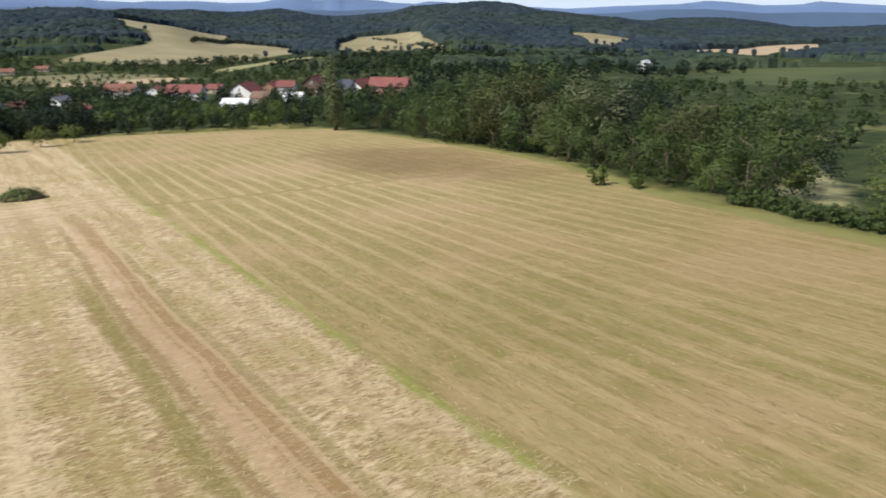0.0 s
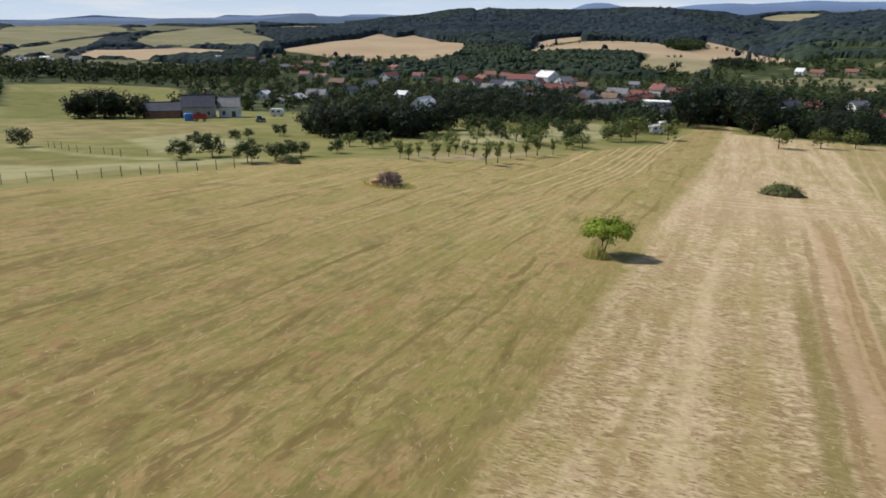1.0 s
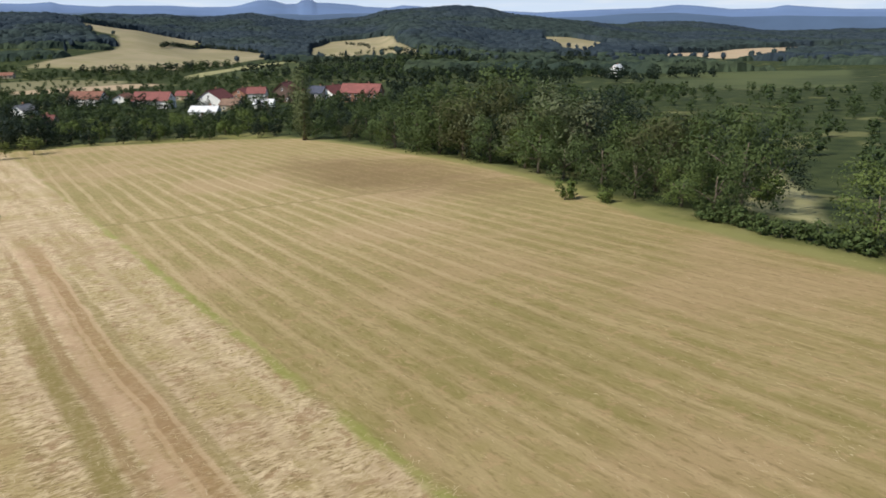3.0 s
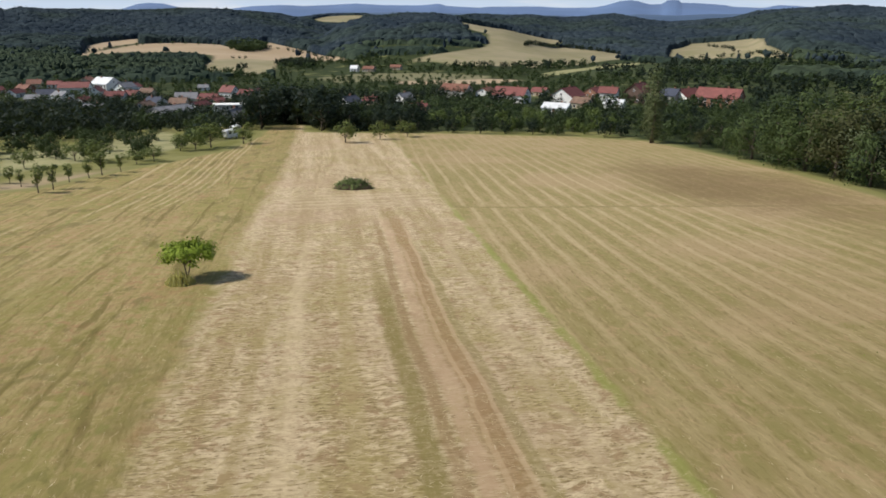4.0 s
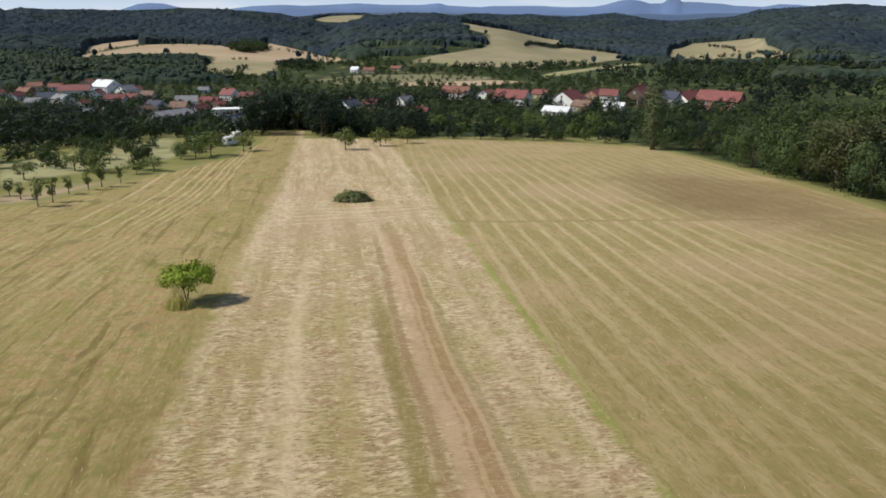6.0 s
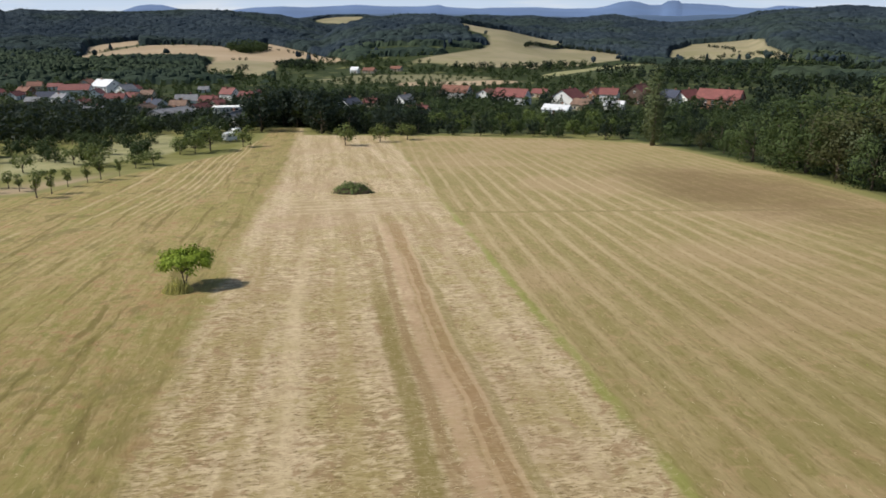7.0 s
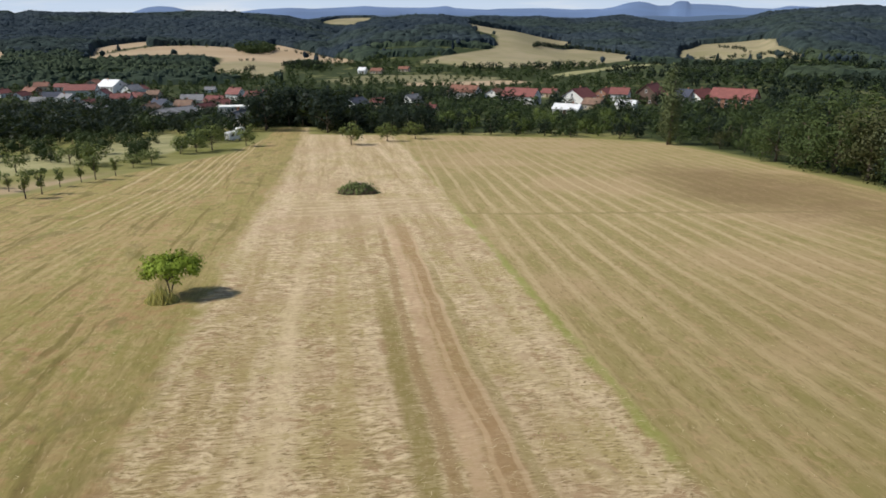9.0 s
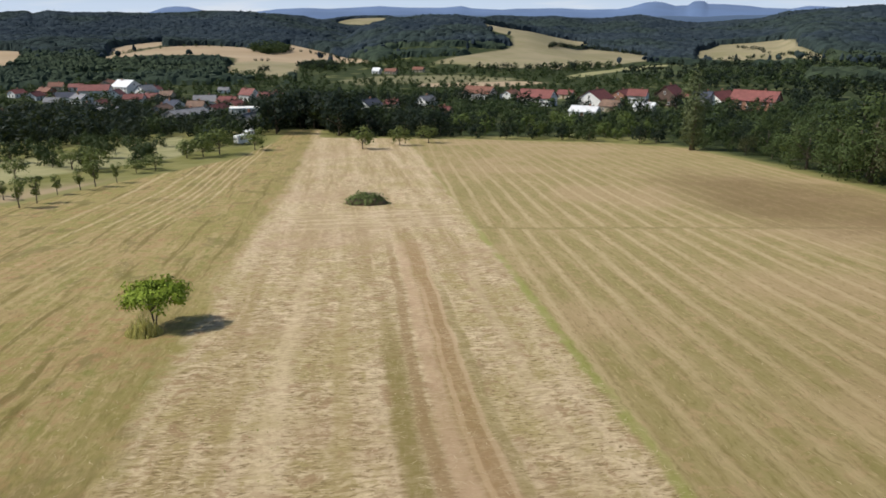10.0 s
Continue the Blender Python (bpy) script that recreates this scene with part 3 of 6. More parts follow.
def tree_blobs(kind, r):
    """A crown for a tree one metre high, as balls x, y, z, radius."""
    out = []
    if kind == "poplar":
        for i in range(22):
            z = 0.04 + 0.94 * i / 21
            w = 0.10 * min(1, z * 6, (1.03 - z) * 3.2) + 0.014
            out.append((r.normal(0, 0.025), r.normal(0, 0.025), z, w * r.uniform(0.8, 1.15)))
    elif kind == "spruce":
        for i in range(26):
            z = 0.10 + 0.88 * i / 25
            w = 0.24 * (1 - z) + 0.015
            a = r.uniform(0, 6.28)
            out.append((math.cos(a) * w * 0.55, math.sin(a) * w * 0.55, z, w * 0.62))
    elif kind == "spreading":
        for i in range(36):
            a, d = i * 2.4 + r.uniform(-0.3, 0.3), math.sqrt((i + 0.5) / 36) * 0.56
            out.append((math.cos(a) * d, math.sin(a) * d, 0.74 + 0.09 * r.normal() - 0.35 * d * d + 0.08, r.uniform(0.12, 0.18)))
    elif kind == "upright":
        for i in range(12):
            a, z = r.uniform(0, 6.28), r.uniform(0.36, 0.92)
            d = r.uniform(0.1, 0.36) * (z - 0.12)
            out.append((math.cos(a) * d, math.sin(a) * d, z, r.uniform(0.08, 0.125)))
    else:
        low = {"full": 0.14, "round_low": 0.12}.get(kind, 0.34)
        for i in range(9):
            a, z = i * 2.4 + r.uniform(-0.5, 0.5), low + (0.84 - low) * (i + r.uniform(0, 1)) / 9
            w = 0.36 * math.sqrt(max(0.05, 1 - ((z - 0.52) / 0.5) ** 2)) * math.sqrt(r.uniform(0.35, 1))
            out.append((math.cos(a) * w, math.sin(a) * w, z, r.uniform(0.15, 0.255)))
    return out


def make_tree(name, kind, height, leaf_size, count, leaf_mat, seed, label, category="tree"):
    """One tree: an Empty at its foot with the trunk (and limbs) and the crown as parts."""
    r = np.random.default_rng(seed)
    blobs = [tuple(c * height for c in b) for b in tree_blobs(kind, r)]
    root = tagged(new(name), label, category)
    top = height * (0.8 if kind in ("poplar", "spruce") else 0.62)
    base = height * (0.022 if kind != "spreading" else 0.03)
    path, rad = [], []
    for i in range(6):
        s = i / 5
        path.append((r.normal(0, 0.012 * height * s), r.normal(0, 0.012 * height * s), top * s - 0.15 * (i == 0)))
        rad.append(base * (1.25 if i == 0 else 1) * (1 - 0.72 * s))
    pieces = [tube(path, rad)]
    if kind not in ("poplar", "spruce"):
        for b in blobs[:7]:
            z0 = min(top * 0.9, max(height * 0.22, b[2] * 0.5))
            mid = (b[0] * 0.45, b[1] * 0.45, z0 + (b[2] - z0) * 0.55)
            pieces.append(tube([(0, 0, z0), mid, b[:3]], [base * 0.5, base * 0.33, base * 0.12], 5))
    v, f = joined(pieces)
    part("trunk", mesh_from("trunk", v, f, [BARK], smooth=True), root)
    lobes = kind in ("round", "full", "round_low")
    balls, hearts = clumps(blobs, r) if lobes else (blobs, None)
    at, out = crown_points(balls, count, r, hearts)
    v, f = leaf_quads(at, out, leaf_size, r)
    me = fast_mesh("crown", v, f, leaf_mat)
    me.shade_smooth()
    me.normals_split_custom_set_from_vertices(np.repeat(unit(out + np.array([0, 0, 0.15])), 4, 0).tolist())
    part("crown", me, root)
    return root


BARK = plain("bark", (0.13, 0.10, 0.075), 0.95, 0.4, 4.0)
# cloud shade is put into this dark leaf colour, blue haze into both greens
LEAF_DARK_SHADED = leaves("leaf_dark_shaded", (0.012, 0.021, 0.016), (0.028, 0.042, 0.029))
LEAF_MID = leaves("leaf_mid", (0.034, 0.056, 0.024), (0.074, 0.102, 0.040))
LEAF_BELT = leaves("leaf_belt", (0.044, 0.072, 0.028), (0.104, 0.138, 0.050), 0.5)
LEAF_LIME = leaves("leaf_lime", (0.070, 0.106, 0.028), (0.146, 0.184, 0.058))
LEAF_SILVER = leaves("leaf_silver", (0.082, 0.104, 0.058), (0.150, 0.172, 0.098))
LEAF_OLIVE = leaves("leaf_olive", (0.044, 0.052, 0.022), (0.098, 0.102, 0.046))
LEAF_POPLAR = leaves("leaf_poplar", (0.075, 0.098, 0.045), (0.175, 0.200, 0.095))
LEAF_BRIGHT = leaves("leaf_bright", (0.15, 0.22, 0.022), (0.35, 0.44, 0.065), 0.0)
LEAF_ORCHARD = leaves("leaf_orchard", (0.090, 0.125, 0.040), (0.225, 0.255, 0.090), 0.35, 0.55, 0.28)
def woods_material(name, dark, lite, old, fresh):
    """Woods seen from afar: every crown its own tone, stands of other kinds in between."""
    g = Nodes(name)
    p = g.pos()
    c = g.mix(g.attr("tone"), dark, lite)
    c = g.mix(g.step(g.noise(p, 0.008, 4), 0.4, 0.65, 0.0, 0.6), c, old)
    c = g.mix(g.step(g.noise(p, 0.0035, 4, 0.6), 0.48, 0.58, 0.0, 0.85), c, g.mix(g.attr("tone"), tuple(x * 0.45 for x in fresh), fresh))
    c = g.mix(g.step(g.noise(p, 0.45, 3), 0.5, 0.75, 0.0, 0.35), c, fresh)
    g.set(Base_Color=c, Roughness=1.0)
    g.bsdf.inputs["Specular IOR Level"].default_value = 0.05
    return g.m


# the blue in these greens is haze, painted into the crowns
HAZY_WOODS = woods_material("woods", (0.021, 0.032, 0.042), (0.047, 0.063, 0.074), (0.021, 0.032, 0.047), (0.044, 0.063, 0.056))
WOODS_GREEN = woods_material("woods_green", (0.024, 0.038, 0.028), (0.056, 0.076, 0.052), (0.023, 0.036, 0.032), (0.064, 0.086, 0.050))


def stand(ob, x, y, turn=0.0, size=1.0, sink=0.05):
    ob.matrix_world = Matrix.Translation((x, y, float(land(x, y)) - sink)) @ Matrix.Rotation(turn, 4, "Z") @ Matrix.Diagonal((size, size, size, 1))
    return ob


class Kind:
    """Sample trees of one kind, to be set out as often as needed."""

    def __init__(self, rows):
        self.rows, self.used = rows, 0

    def set_out(self, x, y, height, r, wide=1.0, group=""):
        ob, h = self.rows[self.used % len(self.rows)]
        s = height / h
        m = Matrix.Translation((x, y, float(land(x, y)) - 0.05)) @ Matrix.Rotation(r.uniform(0, 6.28), 4, "Z")
        w = s * wide
        if self.used < len(self.rows):
            made = ob
            made.matrix_basis = m @ Matrix.Diagonal((w, w, s, 1))
        else:
            made = ob.copy()
            scene.collection.objects.link(made)
            for c in ob.children:
                k = c.copy()
                scene.collection.objects.link(k)
                k.parent = made
            made.matrix_basis = m @ Matrix.Diagonal((w, w, s, 1))
        if group:
            tagged(made, group=group)
        self.used += 1
        return made


def samples(n, name, kind, height, leaf, count, mat, seed, label, category="tree"):
    return Kind([(make_tree(name, kind, height, leaf, count, mat, seed + i, label, category), height) for i in range(n)])


BELT_DARK = samples(4, "broadleaf_tree", "round_low", 12, 0.38, 3500, LEAF_DARK_SHADED, 100, "dark green broadleaf tree in the belt beside the hayfield")
BELT_MID = samples(5, "broadleaf_tree", "round_low", 12, 0.38, 3500, LEAF_BELT, 110, "green leafy tree in the belt beside the hayfield")
BELT_LIME = samples(3, "broadleaf_tree", "round_low", 12, 0.38, 3500, LEAF_LIME, 120, "fresh yellow-green leafy tree in the belt")
BELT_SILVER = samples(3, "willow_tree", "round_low", 12, 0.38, 3500, LEAF_SILVER, 130, "silvery grey-green willow in the belt of trees")
BELT_OLIVE = samples(2, "broadleaf_tree", "round_low", 12, 0.38, 3500, LEAF_OLIVE, 140, "olive-brown thinning tree in the belt of trees")
WOOD_DARK = samples(5, "broadleaf_tree", "full", 9, 0.75, 800, LEAF_DARK_SHADED, 200, "dark green broadleaf tree in the village gardens, cloud shade in its leaves")
WOOD_MID = samples(4, "broadleaf_tree", "full", 8, 0.7, 800, LEAF_MID, 220, "green garden tree beside the village houses")
WOOD_LIME = samples(2, "broadleaf_tree", "full", 8, 0.7, 800, LEAF_LIME, 230, "fresh yellow-green garden tree below the hayfield")
FAR_DARK = samples(4, "broadleaf_tree", "full", 9, 1.1, 290, LEAF_DARK_SHADED, 260, "dark green broadleaf tree in the village gardens, cloud shade in its leaves")
FAR_MID = samples(4, "broadleaf_tree", "full", 8, 1.0, 290, LEAF_MID, 270, "green garden tree beside the village houses")
SPRUCE = samples(2, "spruce_tree", "spruce", 12, 0.8, 500, LEAF_DARK_SHADED, 240, "dark green spruce among the garden trees")
ORCHARD = samples(4, "fruit_tree", "round", 4, 0.32, 700, LEAF_ORCHARD, 300, "low round fruit tree in the grass")
SAPLING = samples(4, "young_fruit_tree", "upright", 3, 0.20, 520, LEAF_ORCHARD, 320, "young fruit tree with an upright crown in a row")
MEADOW = samples(3, "fruit_tree", "round", 4, 0.29, 1600, LEAF_MID, 340, "green round-crowned fruit tree in the pasture")
BUSH = samples(3, "bush", "full", 3, 0.4, 520, LEAF_LIME, 360, "low green bush at the field's edge", "bush")
HEDGE = samples(2, "bush", "full", 3, 0.4, 520, LEAF_BELT, 370, "low dark green bush in the hedge beside the hayfield", "bush")
POPLAR = samples(1, "poplar_tree", "poplar", 18, 0.42, 3600, LEAF_POPLAR, 380, "tall narrow poplar beside the hayfield")

SCRUB = samples(4, "shrub", "full", 5, 1.15, 90, LEAF_MID, 400, "green shrub on the valley floor", "shrub")
SCRUB_DARK = samples(3, "shrub", "full", 5, 1.1, 95, LEAF_DARK_SHADED, 420, "dark green shrub on the valley floor", "shrub")


class Places:
    """Occupied spots with their radius, sorted into 30 m squares for a quick look-up."""
    cells = {}

    def append(self, spot):
        self.cells.setdefault((int(spot[0] // 30), int(spot[1] // 30)), []).append(spot)

    def near(self, x, y):
        i, j = int(x // 30), int(y // 30)
        return [s for a in (i - 1, i, i + 1) for b in (j - 1, j, j + 1) for s in self.cells.get((a, b), ())]


taken = Places()


def free(x, y, gap):
    if any((x - a) ** 2 + (y - b) ** 2 < max(gap, c) ** 2 for a, b, c in taken.near(x, y)):
        return False
    taken.append((x, y, gap * 0.6))
    return True
# ---- houses ----
PLASTER = {"white": plain("plaster_white", (0.84, 0.83, 0.80), 0.85, 0.08, 0.6), "cream": plain("plaster_cream", (0.55, 0.46, 0.33), 0.85, 0.15, 0.6),
           "brick": plain("wall_brick", (0.34, 0.17, 0.11), 0.9, 0.25, 1.2), "dark": plain("wall_boards", (0.13, 0.085, 0.065), 0.9, 0.3, 1.0), "grey": plain("plaster_grey", (0.33, 0.32, 0.31), 0.9, 0.2, 0.6)}
# orange and grey tiles have the village's cloud shade in their colour
ROOF = {"orange": plain("tiles_orange", (0.24, 0.105, 0.070), 0.8, 0.25, 1.0, spread=0.3), "red": plain("tiles_red", (0.225, 0.074, 0.064), 0.75, 0.22, 1.0, spread=0.3),
        "maroon": plain("tiles_maroon", (0.17, 0.05, 0.045), 0.8, 0.3, 1.0, spread=0.3), "slate": plain("tiles_slate", (0.058, 0.066, 0.096), 0.9, 0.25, 1.0),
        "grey": plain("tiles_grey", (0.21, 0.21, 0.225), 0.75, 0.25, 1.0), "brown": plain("tiles_brown", (0.21, 0.13, 0.09), 0.8, 0.3, 1.0),
        "white": plain("sheet_white", (0.76, 0.77, 0.78), 0.55, 0.1, 0.6)}
SAY = {"orange": "orange tile", "red": "red tile", "maroon": "dark red tile", "slate": "dark slate", "grey": "grey tile", "brown": "brown tile", "white": "white sheet"}
GLASS = plain("window_glass", (0.03, 0.035, 0.045), 0.12, 0.2, 2.0)
FRAME_WHITE = plain("window_frame", (0.72, 0.71, 0.68), 0.6, 0.1)
WOOD = plain("wood_brown", (0.17, 0.10, 0.055), 0.8, 0.35, 2.0)


def box(x0, y0, z0, x1, y1, z1):
    v = [(x, y, z) for z in (z0, z1) for x, y in ((x0, y0), (x1, y0), (x1, y1), (x0, y1))]
    return v, [(3, 2, 1, 0), (4, 5, 6, 7), (0, 1, 5, 4), (1, 2, 6, 5), (2, 3, 7, 6), (3, 0, 4, 7)]


def solid(name, pieces, mat):
    v, f = joined(pieces)
    return mesh_from(name, v, f, [mat])


WINDOW_MESH = solid("window", [box(-0.58, -0.06, -0.7, -0.47, 0.03, 0.7), box(0.47, -0.06, -0.7, 0.58, 0.03, 0.7), box(-0.47, -0.06, 0.6, 0.47, 0.03, 0.7),
                               box(-0.66, -0.12, -0.76, 0.66, 0.03, -0.62), box(-0.04, -0.05, -0.62, 0.04, 0.02, 0.6)], FRAME_WHITE)
PANE_MESH = solid("pane", [box(-0.47, -0.02, -0.62, 0.47, 0.0, 0.6)], GLASS)
DOOR_MESH = solid("door", [box(-0.5, -0.05, 0.0, 0.5, 0.02, 2.05), box(-0.62, -0.03, 0.0, -0.5, 0.02, 2.17), box(0.5, -0.03, 0.0, 0.62, 0.02, 2.17),
                           box(-0.5, -0.03, 2.05, 0.5, 0.02, 2.17)], WOOD)


def house(x, y, turn, wide, deep, high, wall, roof, name="house", label="", openings=True):
    """A house with a pitched roof: the ridge runs along its local x, the front faces its local -y."""
    rise = min(high * 0.45, deep * 0.42)
    eaves = high - rise
    a, b = wide / 2, deep / 2
    root = tagged(new(name), label or f"{wall} plastered house with a {SAY[roof]} gable roof among trees".replace("brick plastered", "brown brick"), "house" if name == "house" else name)
    v = [(-a, -b, -1), (a, -b, -1), (a, b, -1), (-a, b, -1), (-a, -b, eaves), (a, -b, eaves), (a, b, eaves), (-a, b, eaves), (-a, 0, high - 0.1), (a, 0, high - 0.1)]
    f = [(3, 2, 1, 0), (0, 1, 5, 4), (2, 3, 7, 6), (1, 2, 6, 9, 5), (3, 0, 4, 8, 7), (4, 5, 9, 8), (6, 7, 8, 9)]
    part("wall", mesh_from("wall", v, f, [PLASTER[wall]]), root)
    o, t = 0.45, 0.18
    d = o * rise / b
    pieces = []
    for s in (-1, 1):
        lo, hi = (s * (b + o), eaves - d + 0.05), (0, high + 0.05)
        vs = [(p, q, z + up) for up in (0, t) for p in (-a - o, a + o) for q, z in (lo, hi)]
        pieces.append((vs, [(0, 1, 3, 2), (4, 6, 7, 5), (0, 4, 5, 1), (2, 3, 7, 6), (0, 2, 6, 4), (1, 5, 7, 3)]))
    pieces.append(box(-a - o, -0.16, high + 0.1, a + o, 0.16, high + 0.32))
    cover = part("roof", solid("roof", pieces, ROOF[roof]), root)
    if openings:
        cx = a * 0.35
        part("chimney", solid("chimney", [box(cx - 0.3, 0.5, high - 1.2, cx + 0.3, 1.1, high + 0.9), box(cx - 0.38, 0.42, high + 0.9, cx + 0.38, 1.18, high + 1.02)],
                              PLASTER["brick"]), cover)
        n = max(2, int(wide / 2.9))
        rows = [eaves * 0.45] if eaves < 4.4 else [1.7, eaves - 1.3]
        for z in rows:
            for i in range(n):
                for s, w in ((-1, 0.0), (1, math.pi)):
                    if s < 0 and i == n // 2 and z == rows[0]:
                        dm = part("door", DOOR_MESH, root)
                        dm.matrix_basis = Matrix.Translation((-a + wide * (i + 0.5) / n, -b - 0.01, 0))
                        continue
                    win = part("window", WINDOW_MESH, root)
                    win.matrix_basis = Matrix.Translation((-a + wide * (i + 0.5) / n, s * (b + 0.01), z)) @ Matrix.Rotation(w, 4, "Z")
                    part("pane", PANE_MESH, win)
        for s in (-1, 1):
            for q, z in ((-deep * 0.22, rows[0]), (deep * 0.22, rows[0]), (0, eaves + rise * 0.3)):
                win = part("window", WINDOW_MESH, root)
                win.matrix_basis = Matrix.Translation((s * (a + 0.01), q, z)) @ Matrix.Rotation(s * math.pi / 2, 4, "Z")
                part("pane", PANE_MESH, win)
    root.matrix_basis = Matrix.Translation((x, y, float(land(x, y)))) @ Matrix.Rotation(radians(turn), 4, "Z")
    taken.append((x, y, max(wide, deep) * 0.58 + 1.2))
    # an open yard in front
    away = math.hypot(x, y)
    taken.append((x - x / away * deep * 0.8, y - y / away * deep * 0.8, wide * 0.38))
    return root


house(8, 433, -30, 17.3, 10.0, 7.6, "white", "orange")
house(36, 379, -30, 17.6, 10.0, 7.9, "white", "red")
house(62, 359, 51, 13.5, 12.0, 8.4, "white", "maroon")
house(64, 332, -39, 8.1, 7.0, 4.9, "cream", "brown")
house(92, 402, -27, 9.9, 7.0, 7.3, "white", "red")
house(103, 381, 52, 13.0, 11.0, 10.0, "dark", "maroon")
house(114, 362, -51, 9.1, 7.0, 7.9, "grey", "slate")
house(122, 363, 35, 13.4, 11.6, 8.0, "white", "maroon")
house(132, 345, -40, 20.0, 10.0, 8.8, "brick", "red")
house(-10, 284, -24, 8.6, 7.0, 4.5, "cream", "maroon")
house(-43, 330, 57, 9.2, 7.5, 5.3, "white", "slate")
house(-20, 371, 56, 9.2, 7.1, 5.3, "white", "grey")
house(-232, 501, 155, 15.2, 13.2, 8.8, "white", "white")
house(-242, 478, 9, 18.8, 10.0, 7.3, "white", "red")
house(-218, 457, 94, 8.9, 7.0, 5.7, "white", "red")
house(-212, 485, 66, 10.7, 9.3, 6.7, "white", "grey")
house(-238, 435, 10, 10.3, 7.2, 5.9, "white", "slate")
house(-224, 426, 153, 9.7, 8.5, 5.4, "white", "grey")
house(-144, 296, 5, 9.5, 7.0, 5.3, "white", "grey")
house(-144, 362, 151, 9.2, 6.9, 5.0, "white", "slate")
house(-137, 387, 5, 11.2, 7.8, 5.9, "white", "grey")
house(-124, 384, -14, 9.7, 7.0, 5.2, "cream", "maroon")
house(-109, 288, 58, 15.3, 10.0, 4.0, "grey", "grey")
house(-124, 339, -1, 7.5, 7.0, 5.2, "cream", "brown")
house(-129, 438, 155, 9.2, 8.0, 7.3, "white", "red")
house(-115, 425, -18, 9.1, 7.0, 5.6, "cream", "maroon")
house(-66, 227, 79, 9.2, 6.0, 4.9, "white", "grey")
house(-292, 521, 11, 9.5, 7.0, 5.7, "cream", "orange")
house(-279, 485, 163, 9.2, 8.0, 5.3, "brick", "orange")
house(-349, 588, 1, 10.9, 7.6, 5.4, "white", "red")
house(-184, 430, 156, 9.4, 8.2, 5.2, "cream", "maroon")
house(-191, 422, 5, 11.1, 7.8, 5.2, "white", "maroon")
house(-183, 449, -3, 7.7, 7.0, 5.4, "cream", "brown")
house(-152, 219, 90, 7.7, 7.0, 5.6, "white", "white")
house(-267, 286, 23, 10.0, 7.0, 5.6, "white", "grey")
house(-321, 400, 94, 9.0, 7.0, 5.3, "white", "grey")
house(-395, 495, 79, 10.5, 9.1, 6.6, "white", "red")
house(-343, 390, 20, 10.8, 7.6, 5.8, "brick", "brown")
house(-358, 471, 83, 13.2, 9.3, 6.6, "white", "red")
house(-241, 328, 3, 6.5, 7.0, 4.0, "white", "white")
house(-297, 277, 102, 6.0, 7.0, 4.0, "white", "white")
house(-504, 517, 33, 10.4, 7.3, 4.6, "cream", "orange")
house(-480, 568, 6, 11.9, 8.3, 4.7, "white", "red")
house(-527, 521, 101, 13.0, 9.1, 4.7, "cream", "grey")
house(-508, 563, 8, 10.9, 7.6, 4.8, "white", "orange")
house(-649, 569, 114, 9.6, 7.0, 4.8, "white", "white")
house(-1003, 487, 40, 14.2, 9.9, 7.1, "white", "red")
house(-379, 525, 12, 10.3, 7.2, 5.2, "white", "orange")
house(-208, 327, 98, 9.3, 7.0, 4.0, "brick", "maroon")
house(416, 484, 21, 9.0, 7.5, 9.5, "white", "white")
house(-87, 724, -20, 7.5, 7.0, 5.8, "white", "white")
house(-73, 724, -17, 11.6, 8.1, 5.2, "cream", "orange")
house(-48, 752, -15, 10.8, 7.6, 4.8, "cream", "orange")
house(-236, 611, -10, 11.5, 8.0, 4.2, "white", "white")
house(-194, 390, 70, 7.0, 7.0, 4.2, "white", "maroon")
house(-190, 367, 89, 9.2, 6.0, 4.0, "cream", "grey")
house(-110, 326, 69, 9.2, 6.0, 4.0, "white", "maroon")
house(-113, 362, 62, 7.3, 7.0, 4.0, "cream", "red")
house(-139, 336, 83, 9.2, 6.0, 4.0, "cream", "brown")
house(-214, 504, 77, 7.8, 7.0, 4.8, "white", "red")
house(-270, 553, 86, 10.1, 8.8, 4.9, "cream", "orange")
house(-277, 520, 6, 9.4, 7.0, 4.7, "white", "red")
house(-268, 454, 85, 9.2, 7.0, 5.0, "white", "maroon")
house(-234, 413, 7, 7.6, 7.0, 4.5, "cream", "grey")
house(-118, 459, 78, 7.6, 7.0, 4.5, "cream", "maroon")
house(-169, 513, 6, 6.9, 7.0, 4.0, "white", "grey")
house(-432, 452, 9, 9.0, 7.0, 4.5, "white", "red")
house(-406, 444, 189, 9.2, 7.7, 4.3, "cream", "brown")
house(-442, 536, 27, 10.0, 7.0, 5.0, "white", "orange")
house(-430, 577, 157, 11.9, 10.3, 5.2, "cream", "red")
house(-343, 492, 10, 9.6, 7.0, 5.3, "white", "red")
house(-300, 451, 102, 10.0, 8.7, 4.8, "cream", "maroon")
house(-294, 477, 71, 9.0, 7.0, 4.9, "white", "red")
house(-301, 354, 96, 9.2, 6.7, 4.1, "white", "slate")
house(-258, 262, 104, 6.0, 7.0, 4.0, "white", "white")
house(-245, 242, 30, 6.0, 7.0, 4.0, "cream", "grey")
house(-640, 616, 19, 11.3, 7.9, 4.2, "white", "red")
house(-651, 599, 96, 9.9, 7.0, 4.2, "cream", "white")
house(-714, 603, 34, 11.9, 8.3, 4.5, "white", "grey")
house(-827, 423, 132, 10.3, 7.2, 5.2, "white", "grey")
house(-774, 422, 33, 9.8, 7.0, 4.9, "white", "white")
house(-36, 360, -18, 6.0, 7.0, 4.0, "cream", "maroon")
